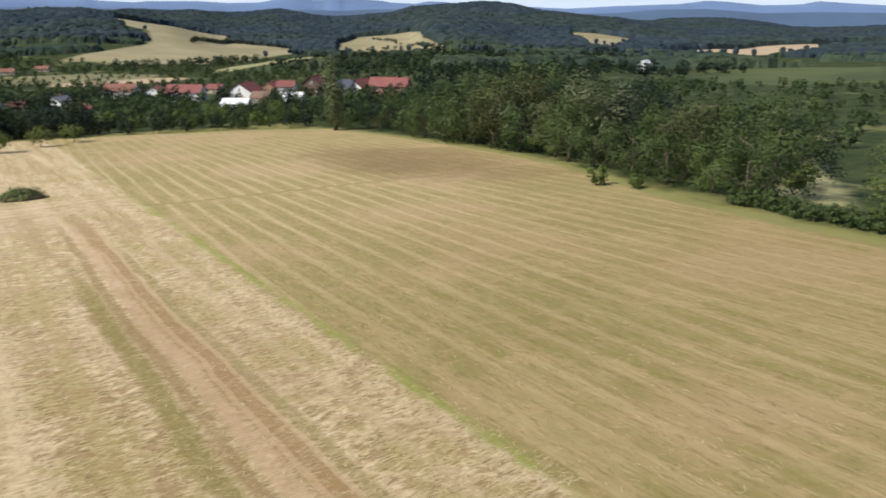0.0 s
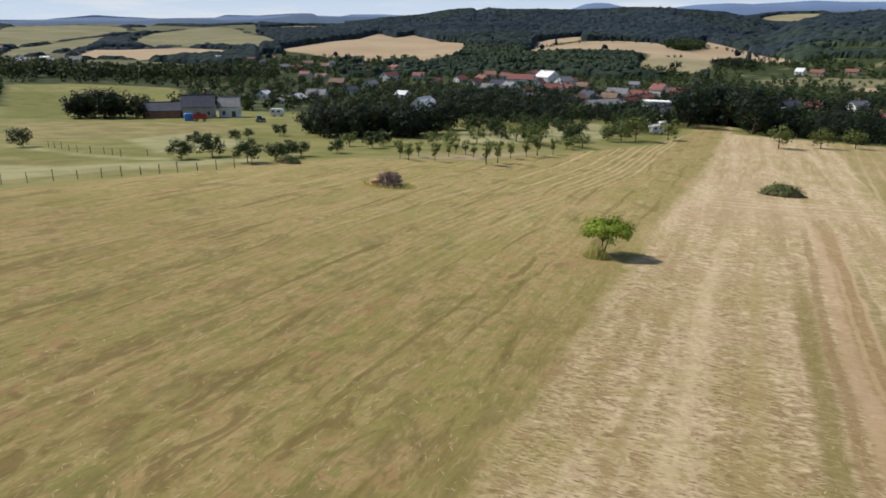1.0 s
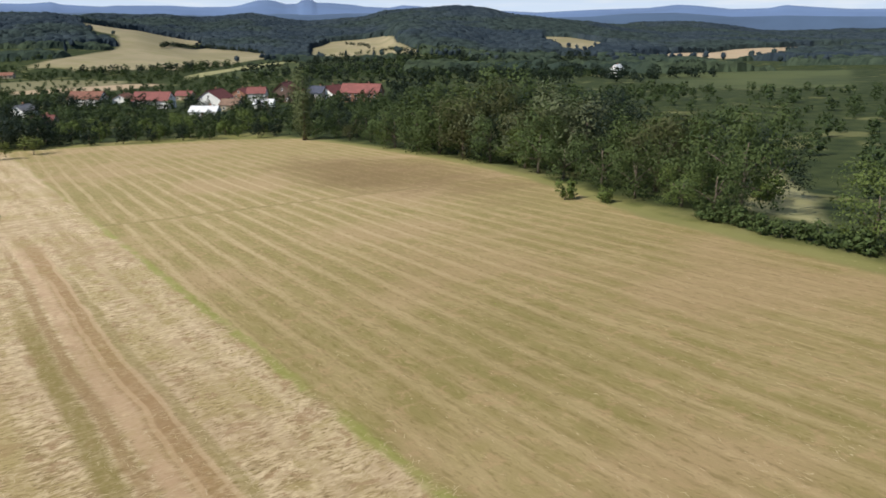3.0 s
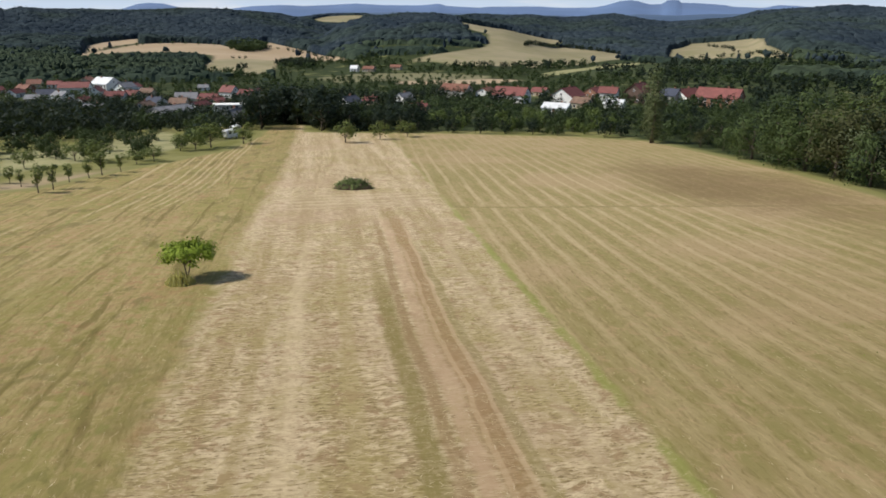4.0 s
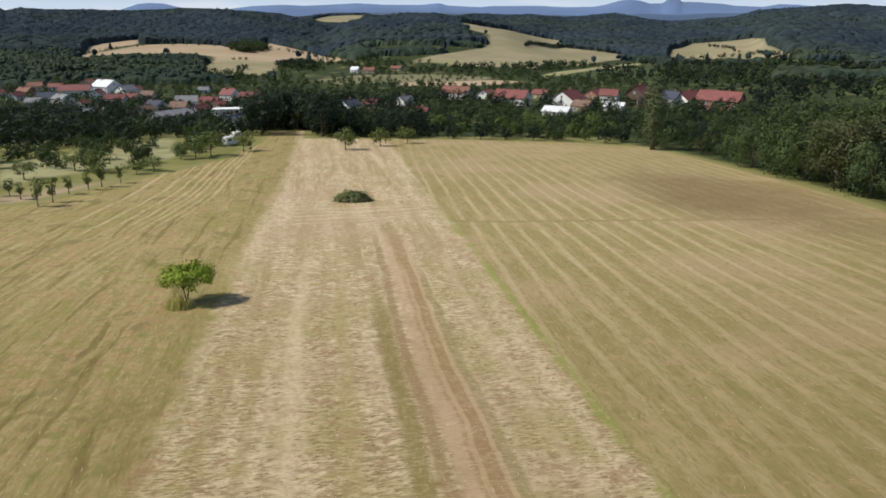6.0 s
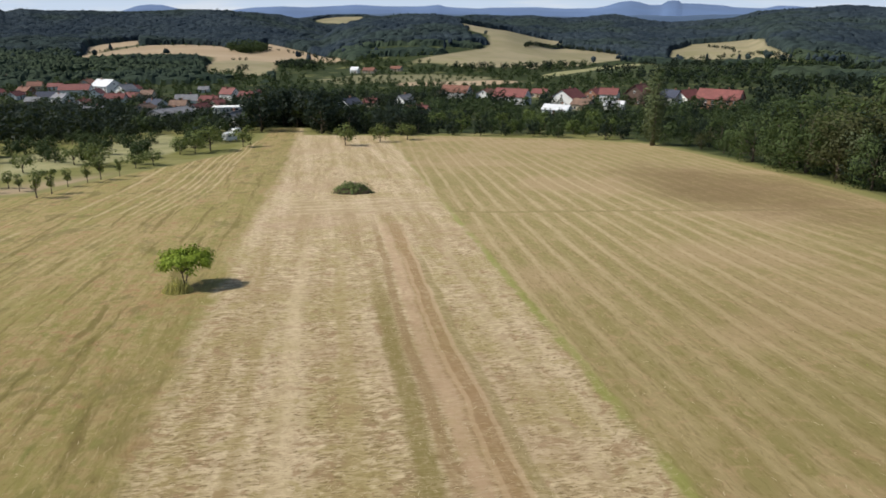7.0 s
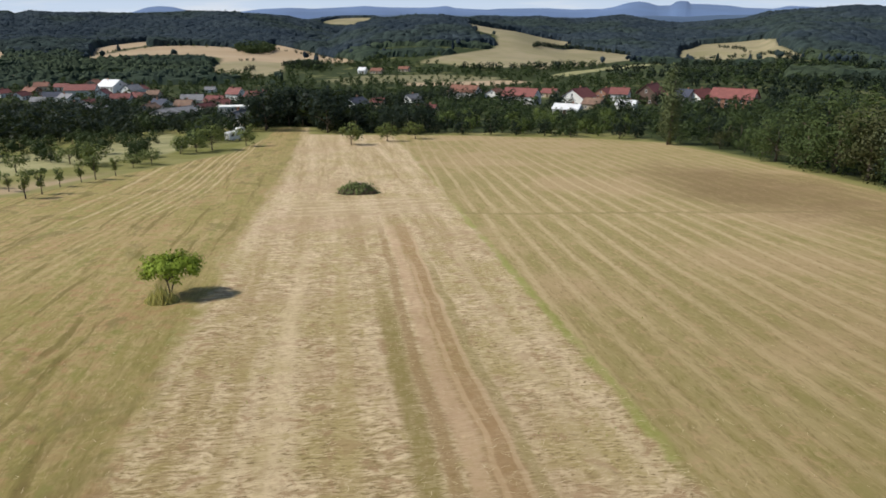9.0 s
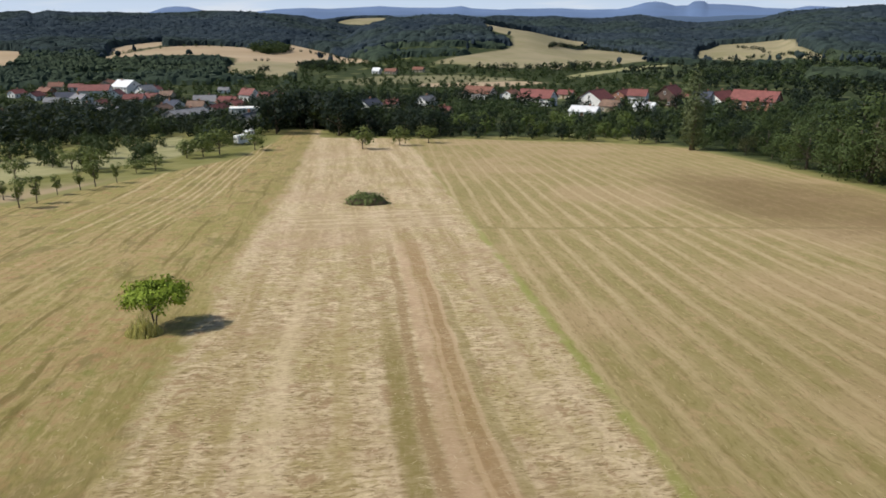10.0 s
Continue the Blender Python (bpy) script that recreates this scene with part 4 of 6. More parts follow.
house(26, 433, 59, 10.4, 9.0, 5.5, "white", "orange")
house(60, 448, -35, 9.4, 7.0, 5.0, "cream", "red")
house(92, 440, 47, 9.9, 8.6, 5.7, "brick", "maroon")
house(111, 382, -35, 7.0, 7.0, 5.7, "cream", "red")
house(48, 304, -30, 10.8, 7.0, 3.8, "white", "white")
house(80, 336, -30, 8.5, 6.5, 3.8, "white", "white")

for x, y, turn, wide, wall, roof in ((-762, 380, 60, 11, "white", "grey"), (-735, 378, 30, 9, "cream", "grey"), (-712, 380, 120, 10, "white", "brown"), (-722, 398, 45, 9, "white", "grey"),
                                     (-728, 415, 140, 10, "grey", "grey"), (-742, 437, 50, 11, "white", "grey"), (-701, 586, 40, 10, "white", "white"), (-690, 604, 120, 10, "white", "grey"),
                                     (-641, 585, 30, 9, "white", "orange"), (-607, 570, 130, 10, "white", "red"), (-543, 574, 40, 10, "cream", "brown"), (-527, 592, 120, 9, "white", "grey"),
                                     (-512, 620, 25, 9, "white", "red")):
    house(x, y, turn, wide, 7.5, 5.5, wall, roof, openings=False)

# ---- the farmyard and other buildings ----
SHEET_BLUE = plain("tarpaulin_blue", (0.05, 0.22, 0.55), 0.5, 0.2, 2.0)
PAINT_RED = plain("paint_red", (0.33, 0.035, 0.03), 0.5, 0.25, 2.0)
PAINT_TEAL = plain("paint_teal", (0.03, 0.22, 0.25), 0.45, 0.2, 2.0)
RUBBER = plain("rubber", (0.025, 0.025, 0.025), 0.9, 0.2, 4.0)
PAINT_WHITE = plain("paint_white", (0.76, 0.76, 0.74), 0.4, 0.08, 2.0)


def wheel(x, y, rad, wide, parent):
    w = part("wheel", solid("wheel", [tube([(x, y - wide / 2, rad), (x, y - wide * 0.42, rad), (x, y + wide * 0.42, rad), (x, y + wide / 2, rad)],
                                           [rad * 0.85, rad, rad, rad * 0.85], 14)], RUBBER), parent)
    part("rim", solid("rim", [tube([(x, y - wide * 0.53, rad), (x, y + wide * 0.53, rad)], [rad * 0.5, rad * 0.5], 10)], PAINT_WHITE), w)


def place(root, x, y, turn):
    root.matrix_basis = Matrix.Translation((x, y, float(land(x, y)))) @ Matrix.Rotation(radians(turn), 4, "Z")
    taken.append((x, y, 5))
    return root


def trailer(x, y, turn):
    root = tagged(new("farm_trailer"), "red farm trailer with high sides parked by the barn", "trailer")
    part("body", solid("body", [box(-1.9, -1.05, 0.75, 1.9, 1.05, 0.9), box(-1.9, -1.05, 0.9, 1.9, -0.98, 2.0), box(-1.9, 0.98, 0.9, 1.9, 1.05, 2.0),
                                box(-1.9, -0.98, 0.9, -1.83, 0.98, 2.0), box(1.83, -0.98, 0.9, 1.9, 0.98, 2.0)] +
                       [box(k - 0.05, -1.1, 0.75, k + 0.05, -1.05, 2.05) for k in (-1.2, -0.4, 0.4, 1.2)], PAINT_RED), root)
    part("drawbar", solid("drawbar", [tube([(1.9, 0, 0.8), (3.0, 0, 0.55)], [0.06, 0.05], 6)], PAINT_RED), root)
    for wx in (-1.1, 1.1):
        for wy in (-0.9, 0.9):
            wheel(wx, wy, 0.42, 0.25, root)
    return place(root, x, y, turn)


def tractor(x, y, turn):
    root = tagged(new("tractor"), "teal farm tractor parked in the farmyard", "tractor")
    part("body", solid("body", [box(0.2, -0.4, 0.75, 2.0, 0.4, 1.45), box(0.25, -0.32, 1.45, 1.9, 0.32, 1.6), box(-0.9, -0.45, 0.6, 0.3, 0.45, 1.2)], PAINT_TEAL), root)
    cab = part("cab", solid("cab", [box(-1.0, -0.7, 2.45, 0.4, 0.7, 2.6)] + [box(px, py, 1.2, px + 0.08, py + 0.08, 2.45) for px in (-0.95, 0.25) for py in (-0.65, 0.57)], PAINT_TEAL), root)
    part("window", solid("window", [box(-0.88, -0.6, 1.25, 0.22, 0.6, 2.42)], GLASS), cab)
    for wx, wy, rad, w in ((-0.6, -0.85, 0.78, 0.4), (-0.6, 0.85, 0.78, 0.4), (1.6, -0.7, 0.48, 0.28), (1.6, 0.7, 0.48, 0.28)):
        wheel(wx, wy, rad, w, root)
    place(root, x, y, turn)
    root.scale = (0.75, 0.75, 0.75)
    return root


def caravan(x, y, turn, name="caravan", label="white caravan parked beside the farmyard", size=1.0):
    root = tagged(new(name), label, name)
    s = size
    profile = [(-2.2, 0.5), (2.1, 0.5), (2.3, 1.2), (1.9, 2.3), (1.5, 2.5), (-1.9, 2.5), (-2.3, 2.2), (-2.3, 0.8)]
    n = len(profile)
    v = [(px * s, py * s, pz * s) for py in (-1.05, 1.05) for px, pz in profile]
    f = [tuple(range(n)), tuple(range(2 * n - 1, n - 1, -1))] + [(k, k + n, (k + 1) % n + n, (k + 1) % n) for k in range(n)]
    part("body", mesh_from("body", v, f, [PAINT_WHITE]), root)
    for k in (-1.2, 0.6):
        part("window", solid("window", [box((k - 0.45) * s, -1.08 * s, 1.4 * s, (k + 0.45) * s, -1.04 * s, 2.0 * s)], GLASS), root)
    for wx in (-1.0, 1.2):
        for wy in (-0.95, 0.95):
            wheel(wx * s, wy * s, 0.36 * s, 0.2 * s, root)
    return place(root, x, y, turn)


def tarpaulin(x, y, turn):
    root = tagged(new("covered_stack"), "stack covered with a bright blue tarpaulin by the barn", "stack")
    me, _ = mound_sheet(2.6, 1.8, 2.2)
    part("tarpaulin", me, root)
    return place(root, x, y, turn)


def mound_sheet(wide, deep, high):
    pts, rows, cols = [], 8, 24
    for i in range(rows):
        s = i / (rows - 1)
        for k in range(cols):
            w = 2 * math.pi * k / cols
            sq = 1 / max(abs(math.cos(w)), abs(math.sin(w))) * 0.5 + 0.5
            z = high * (1 - max(0, (s - 0.55) / 0.45) ** 1.5) + 0.07 * noise.noise((math.cos(w) * s * 4, math.sin(w) * s * 4, 2))
            rad = min(1, s * 1.5)
            pts.append((math.cos(w) * wide / 2 * rad * sq, math.sin(w) * deep / 2 * rad * sq, z))
    me = grid_mesh("tarpaulin", np.array(pts), rows, cols, True)
    me.flip_normals()
    me.materials.append(SHEET_BLUE)
    return me, pts


def columned_shell(x, y, turn):
    """A white building shell: slabs carried by rows of square columns."""
    root = tagged(new("building_shell"), "white unfinished building with a row of columns under a flat slab", "building")
    part("wall", solid("wall", [box(-6, 2.5, -1, 6, 6, 4.2), box(-6.2, -0.6, 3.9, 6.2, 6.2, 4.3), box(-6.2, -0.6, 1.2, 6.2, 2.5, 1.5), box(-6, -0.3, -1, 6, 2.5, 1.2)], PLASTER["white"]), root)
    for k in range(8):
        part("column", solid("column", [box(-5.9 + k * 1.63, -0.4, 1.5, -5.5 + k * 1.63, 0.0, 3.9)], PLASTER["white"]), root)
    for k in range(6):
        part("window", solid("window", [box(-5.2 + k * 1.9, 2.44, 1.8, -4.2 + k * 1.9, 2.49, 3.4)], GLASS), root)
    return place(root, x, y, turn)


house(-195.5, 138.3, 47, 11.0, 7, 4.6, "brick", "slate", "barn", "low brown barn with a dark slate roof in the farmyard", False)
house(-187.6, 145.9, 46, 9.2, 7.5, 6.9, "grey", "slate", "barn", "tall grey barn with a slate-blue gable roof in the farmyard", True)
house(-183.3, 154.4, 40, 6.0, 6, 6.2, "white", "grey", "barn", "white farm building with a light grey roof", True)
tarpaulin(-175.9, 132.6, 53)
trailer(-171.5, 133.1, 42)
tractor(-155.4, 140.9, 78)
caravan(-175.0, 166.8, 36)
columned_shell(-82.6, 276.8, 9)
caravan(-53.8, 180.0, 57, "van", "white van parked at the end of the field track", 0.9)
caravan(-57.6, 197.4, 76, "van", "white van parked at the end of the field track", 0.8)
# ---- planting ----
r = np.random.default_rng(21)
for x, y, h in [(-65.8, 88.1, 2.5), (-67.1, 92.8, 2.2), (-62.3, 90.4, 2.5), (-63.9, 96.9, 2.2), (-63.6, 101.9, 2.4), (-65.5, 101.8, 2.2), (-54.9, 93.7, 3.2), (-54.6, 96.9, 2.9), (-55.9, 103.8, 2.5), (-55.1, 108.2, 2.6), (-54.5, 111.3, 3.3), (-53.3, 115.4, 2.5), (-68.2, 89.1, 2.2), (-60.4, 99.2, 2.2)]:
    SAPLING.set_out(x, y, h * 1.25, r, 1.1, "row of young fruit trees")
for x, y, h in [(-92.8, 66.3, 3.2), (-92.5, 71.9, 3.8), (-108.8, 81.2, 2.6), (-81.1, 68.9, 3.6), (-80.2, 73.5, 3.0), (-81.6, 77.5, 2.7), (-81.8, 80.7, 2.6), (-114.5, 96.0, 2.2), (-115.7, 100.5, 2.0), (-115.2, 109.0, 2.8), (-80.3, 87.7, 2.4), (-81.3, 98.5, 2.9), (-82.5, 103.4, 3.0), (-131.1, 62.5, 3.5)]:
    MEADOW.set_out(x, y, h, r, 1.25, "fruit trees in the pasture")
for x, y, h in [(-87.3, 99.3, 2.6), (-76.5, 99.8, 2.0), (-76.8, 111.2, 2.6), (-72.6, 111.6, 3.0), (-71.4, 119.2, 3.4), (-68.4, 130.4, 4.1), (-62.8, 128.2, 4.2), (-55.3, 126.3, 2.7), (-53.6, 130.0, 3.0)]:
    ORCHARD.set_out(x, y, h, r, 1.3, "old orchard trees")
for x, y, h in [(-23.5, 169.8, 5.3), (-16.0, 179.3, 4.6), (-9.5, 186.3, 4.5), (-55.5, 149.0, 3.8), (-53.1, 151.4, 4.4), (-46.8, 165.8, 4.7), (-51.4, 156.3, 5.8)]:
    ORCHARD.set_out(x, y, h, r, 1.25, "fruit trees at the field's end")
for x, y, h in [(-211.5, 118.4, 7.4), (-210.6, 123.0, 8.6), (-205.6, 123.1, 8.0), (-201.0, 127.6, 6.7), (-116.1, 114.7, 5.3), (-107.3, 111.8, 6.3), (-102.7, 113.8, 6.8), (-98.1, 115.8, 6.4), (-93.5, 117.8, 5.4), (-92.5, 122.6, 4.2)]:
    for k in range(4):
        WOOD_DARK.set_out(x + r.uniform(-4, 4), y + r.uniform(0, 10), h * r.uniform(0.85, 1.15), r, 1.05, "dense clump of trees by the pasture")


for x, y in [(-116, 122), (-108, 118), (-103, 118), (-99, 119), (-95, 119), (-93, 122), (-94, 129), (-99, 141)]:
    for k in range(3):
        WOOD_DARK.set_out(x + r.uniform(-2.5, 2.5), y + r.uniform(0, 9), r.uniform(6.0, 8.0), r, 1.1, "dense clump of trees by the pasture")


def edge_x(y):
    """The hayfield's border on the side of the tree belt."""
    return float(np.interp(y, [-60, 31, 46, 68, 85, 100, 115, 134, 152, 177], [56.5, 53.5, 54.0, 57.4, 60.2, 60.9, 60.6, 58.6, 57.3, 52.5]))


# the belt of trees along the field
belt = [BELT_MID, BELT_DARK, BELT_LIME, BELT_MID, BELT_DARK, BELT_SILVER, BELT_MID, BELT_MID, BELT_DARK, BELT_OLIVE]
fronts = [BELT_MID, BELT_LIME, BELT_MID, BELT_SILVER, BELT_MID, BELT_DARK, BELT_LIME, BELT_MID, BELT_OLIVE, BELT_DARK]
for row, (off, gap) in enumerate(((3.2, 8.0), (9, 7.4), (17, 9), (26, 12))):
    y = -8.0
    while y < 172:
        y += gap * r.uniform(0.8, 1.2)
        x = edge_x(y) + off + r.uniform(-1.2, 1.2)
        if 33 < y < 47 and row < 3 or 28 < y < 62 and row >= 2:
            continue
        tall = float(np.interp(y, [0, 50, 80, 110, 128, 145, 172], [12, 12, 13.5, 17.5, 18, 12, 6.5])) * r.uniform(0.70, 1.20) * (0.60 if row == 0 else 1)
        if row >= 2 and r.uniform() < 0.35:
            continue
        if free(x, y, 2.5):
            kind = (fronts if row == 0 else belt)[int(r.integers(10))]
            kind.set_out(x, y, tall * (0.9 if row == 1 else 1.0), r, r.uniform(0.92, 1.3), "belt of trees")
for y in np.arange(31, 50, 1.6):
    HEDGE.set_out(edge_x(y) + 2.2 + r.uniform(-0.5, 0.5), y, r.uniform(1.5, 2.3), r, 1.2, "low hedge")
for kind, x, y, h, w in ((BELT_SILVER, 68.5, 101.0, 9.5, 1.3), (BELT_SILVER, 69.5, 108.0, 10.5, 1.3), (BELT_OLIVE, 69.0, 113.0, 14.5, 1.3), (BELT_LIME, 70.0, 121.0, 14.0, 1.3),
                         (BELT_OLIVE, 72.0, 92.0, 11.0, 1.3), (BELT_DARK, 80.0, 60.0, 9.0, 1.2), (BELT_LIME, 78.0, 76.0, 10.5, 1.3)):
    kind.set_out(x, y, h, r, w, "belt of trees")
SPRUCE.set_out(67, 134, 15.5, r, 1.1)
BUSH.set_out(52.0, 66.5, 2.6, r, 1.0)
BUSH.set_out(75, 56, 3.2, r, 1.3)
BUSH.set_out(54.5, 62.0, 2.2, r, 1.1)
for x, y, h in ((26, 342, 9.0), (31, 338, 7.0), (45, 322, 8.5), (50, 318, 6.5), (74, 318, 7.0), (92, 330, 8.0), (100, 338, 7.0), (14, 402, 8.0), (-2, 395, 9.0)):
    WOOD_DARK.set_out(x, y, h, r, 1.1, "garden trees between the houses")
SPRUCE.set_out(66, 316, 8.5, r)
SPRUCE.set_out(-20, 296, 10, r)
SPRUCE.set_out(27, 322, 9, r)
POPLAR.set_out(50.5, 172, 18.5, r, 1.2)

for kind in (BELT_DARK, BELT_MID, BELT_LIME, BELT_SILVER, BELT_OLIVE):
    while kind.used < len(kind.rows):
        kind.set_out(92 + 7 * r.uniform(), 75 + 60 * r.uniform(), 10, r, 1.2, "belt of trees")

# the edge of the village below the field


def scatter(x0, x1, y0, y1, gap, count, kinds, lo, hi, group, test=None):
    n = 0
    for _ in range(count * 12):
        x, y = r.uniform(x0, x1), r.uniform(y0, y1)
        if (test is None or test(x, y)) and zone("hay", x, y) < -2 and zone("straw", x, y) < -2 and free(x, y, gap):
            kinds[int(r.integers(len(kinds)))].set_out(x, y, r.uniform(lo, hi), r, r.uniform(0.95, 1.2), group)
            n += 1
            if n >= count:
                break


scatter(-60, -32, 200, 250, 4.6, 38, [WOOD_DARK], 9, 13, "wood below the field", lambda x, y: -14.4 < math.degrees(math.atan2(x, y)) < -9)
scatter(-66, -8, 196, 262, 4.6, 55, [WOOD_DARK, WOOD_DARK, WOOD_MID], 4.5, 8, "wood below the field", lambda x, y: math.degrees(math.atan2(x, y)) > -14.4)
scatter(-10, 52, 186, 250, 4.4, 75, [WOOD_MID, WOOD_DARK, WOOD_MID, WOOD_LIME], 3.2, 5.6, "gardens below the field")
scatter(-95, -56, 130, 178, 5.5, 26, [WOOD_MID, MEADOW, WOOD_MID], 2.8, 4.2, "old orchard trees", lambda x, y: y > 118 + (-56 - x) * 0.35)


def plant(name, places, kinds, lo, hi, label):
    """Trees beyond counting: crowns of the sample trees joined into one mesh."""
    vs, fs, ms, ns, o = [], [], [], [], 0
    mats = list(dict.fromkeys(c.data.materials[0] for k in kinds for c in k.rows[0][0].children))
    for x, y in places:
        k = kinds[int(r.integers(len(kinds)))]
        ob, h = k.rows[int(r.integers(len(k.rows)))]
        s, a = r.uniform(lo, hi) / h, r.uniform(0, 6.28)
        w = s * r.uniform(0.95, 1.25)
        for c in ob.children:
            me = c.data
            if me.materials[0] == BARK:
                continue
            v = np.empty(len(me.vertices) * 3)
            me.vertices.foreach_get("co", v)
            v = v.reshape(-1, 3)
            vs.append(np.stack([(v[:, 0] * math.cos(a) - v[:, 1] * math.sin(a)) * w + x, (v[:, 0] * math.sin(a) + v[:, 1] * math.cos(a)) * w + y,
                                v[:, 2] * s + float(land(x, y))], -1))
            q = [tuple(p.vertices) for p in me.polygons if len(p.vertices) == 4]
            fs.append(np.array(q) + o)
            ms.append(np.full(len(q), mats.index(me.materials[0])))
            o += len(v)
            out = np.empty(len(me.loops) * 3)
            me.corner_normals.foreach_get("vector", out)
            order = np.empty(len(me.loops), np.int32)
            me.loops.foreach_get("vertex_index", order)
            out = out.reshape(-1, 3)[np.argsort(order)]
            ns.append(np.stack([out[:, 0] * math.cos(a) - out[:, 1] * math.sin(a), out[:, 0] * math.sin(a) + out[:, 1] * math.cos(a), out[:, 2]], -1))
    me = fast_mesh(name, np.concatenate(vs), np.concatenate(fs), mats[0])
    for m in mats[1:]:
        me.materials.append(m)
    me.shade_smooth()
    me.normals_split_custom_set_from_vertices(unit(np.concatenate(ns)).tolist())
    me.polygons.foreach_set("material_index", np.concatenate(ms).astype(np.int32))
    return tagged(new(name, me), label, "trees", kind="stuff")


def grove(name, area, gap, count, kinds, lo, hi, label, test=None):
    """Scatter trees over an area, each clear of the others and of the houses."""
    x0, x1, y0, y1 = area
    places = []
    for _ in range(count * 12):
        x, y = r.uniform(x0, x1), r.uniform(y0, y1)
        if len(places) < count and (test is None or test(x, y)) and zone("hay", x, y) < -2 and zone("fallow", x, y) < -2 and free(x, y, gap):
            places.append((x, y))
    return plant(name, places, kinds, lo, hi, label)


grove("garden_trees", (50, 110, 160, 260), 5.0, 90, [FAR_MID, FAR_DARK, FAR_MID], 4, 6.5, "green garden trees between the field and the village")
grove("garden_trees", (-10, 180, 250, 345), 6.0, 130, [FAR_MID, FAR_DARK, FAR_MID], 4.5, 7, "green garden trees before the red-roofed houses", lambda x, y: not 6 < math.degrees(math.atan2(x, y)) < 16)
grove("garden_trees", (20, 110, 250, 330), 5.5, 60, [FAR_MID, FAR_DARK, FAR_MID], 2.2, 3.6, "low garden trees before the red-roofed houses", lambda x, y: 5.5 < math.degrees(math.atan2(x, y)) < 16.5)
grove("garden_trees", (-180, -58, 165, 235), 4.6, 190, [FAR_DARK, FAR_DARK, FAR_MID], 3.6, 6.2, "dark green trees between the orchard and the village", lambda x, y: y > 172 + (-58 - x) * 0.12 and x > -0.46 * y)
grove("garden_trees", (-200, -80, 175, 330), 5.0, 210, [FAR_DARK], 5.0, 8.5, "tall dark green trees beside the village", lambda x, y: -33 < math.degrees(math.atan2(x, y)) < -24.5)
grove("garden_trees", (-180, -58, 235, 345), 5.2, 200, [FAR_DARK], 2.8, 4.6, "dark green trees round the village houses")
grove("garden_trees", (-330, -150, 200, 420), 8, 200, [FAR_DARK, FAR_MID, FAR_DARK], 3.5, 6, "dark green trees between white houses", lambda x, y: y > -x * 0.98)
grove("garden_trees", (-120, 10, 325, 420), 8.0, 70, [FAR_DARK, SPRUCE, FAR_DARK], 5, 8, "dark green trees and spruces behind the field")
for k, (x, y) in enumerate(((-100, 345), (60, 300), (-60, 262), (130, 300))):
    FAR_DARK.set_out(x, y, 6, r)
    FAR_MID.set_out(x + 14, y + 6, 5, r)
for k, (x, y) in enumerate(((-150, 330), (95, 300), (-230, 300), (120, 320))):
    SCRUB.set_out(x, y, 3, r)
for x, y in ((-165, 345), (-238, 312), (108, 318)):
    SCRUB_DARK.set_out(x, y, 3.5, r)
grove("valley_shrubs", (84, 330, 40, 330), 6.5, 260, [SCRUB, FAR_MID, SCRUB], 2.5, 6, "green shrubs and trees beyond the tree belt", lambda x, y: zone("crop", x, y) < -3 and y < 1.6 * x)
grove("valley_shrubs", (-420, 160, 340, 600), 7.0, 700, [SCRUB], 2.5, 5.5, "green shrubs and fruit trees on the valley floor", lambda x, y: x > -0.9 * y)
grove("valley_shrubs", (-480, -180, 100, 420), 8.5, 220, [SCRUB, SCRUB, SCRUB_DARK], 3, 6.5, "green shrubs and trees beyond the pasture", lambda x, y: 255 < math.hypot(x, y) < 560 and zone("pasture", x, y) < 0 and zone("meadow", x, y) < -3 and y < -x * 1.1)


# far woods and gardens, too many to count
def icosphere(level):
    bm = bmesh.new()
    bmesh.ops.create_icosphere(bm, subdivisions=level, radius=1)
    v = np.array([tuple(q.co) for q in bm.verts])
    f = np.array([[q.index for q in p.verts] for p in bm.faces])
    bm.free()
    return v, f


def lumps(name, x, y, high, wide, level, mat, label, category, pointed=0.0):
    """A wood: one ragged crown for every place, joined into one mesh."""
    base, f = icosphere(level)
    n, k = len(x), len(base)
    shape = base[None] * (1 + r.normal(0, 0.15, (n, k, 1)))
    tip = r.uniform(0, 1, n) < pointed
    shrink = np.where(tip[:, None], np.clip(0.95 - 0.75 * (base[None, :, 2] * 0.5 + 0.5), 0.1, 1) * 1.1, 1.0)
    a = r.uniform(0, 6.28, n)[:, None]
    px = (shape[..., 0] * np.cos(a) - shape[..., 1] * np.sin(a)) * wide[:, None] * shrink
    py = (shape[..., 0] * np.sin(a) + shape[..., 1] * np.cos(a)) * wide[:, None] * shrink
    pz = (shape[..., 2] * np.where(tip[:, None], 0.6, 0.38) + np.where(tip[:, None], 0.55, 0.6)) * high[:, None]
    v = np.stack([px + x[:, None], py + y[:, None], pz + land(x, y)[:, None]], -1).reshape(-1, 3)
    q = (f[None] + (np.arange(n) * k)[:, None, None]).reshape(-1, 3)
    me = fast_mesh(name, v, q, mat)
    a = me.attributes.new("tone", "FLOAT", "POINT")
    a.data.foreach_set("value", np.repeat(r.uniform(0.1, 1, n), k).astype(np.float32))
    return tagged(new(name, me), label, category, kind="stuff")


def polar(n, b0, b1, r0, r1):
    b, d = np.radians(r.uniform(b0, b1, n)), np.sqrt(r.uniform(r0 * r0, r1 * r1, n))
    return d * np.sin(b), d * np.cos(b)


def open_land(x, y, margin):
    return np.maximum.reduce([zone(k, x, y) for k in ("straw", "pasture", "ley", "crop", "hay", "meadow", "fallow")]) < -margin


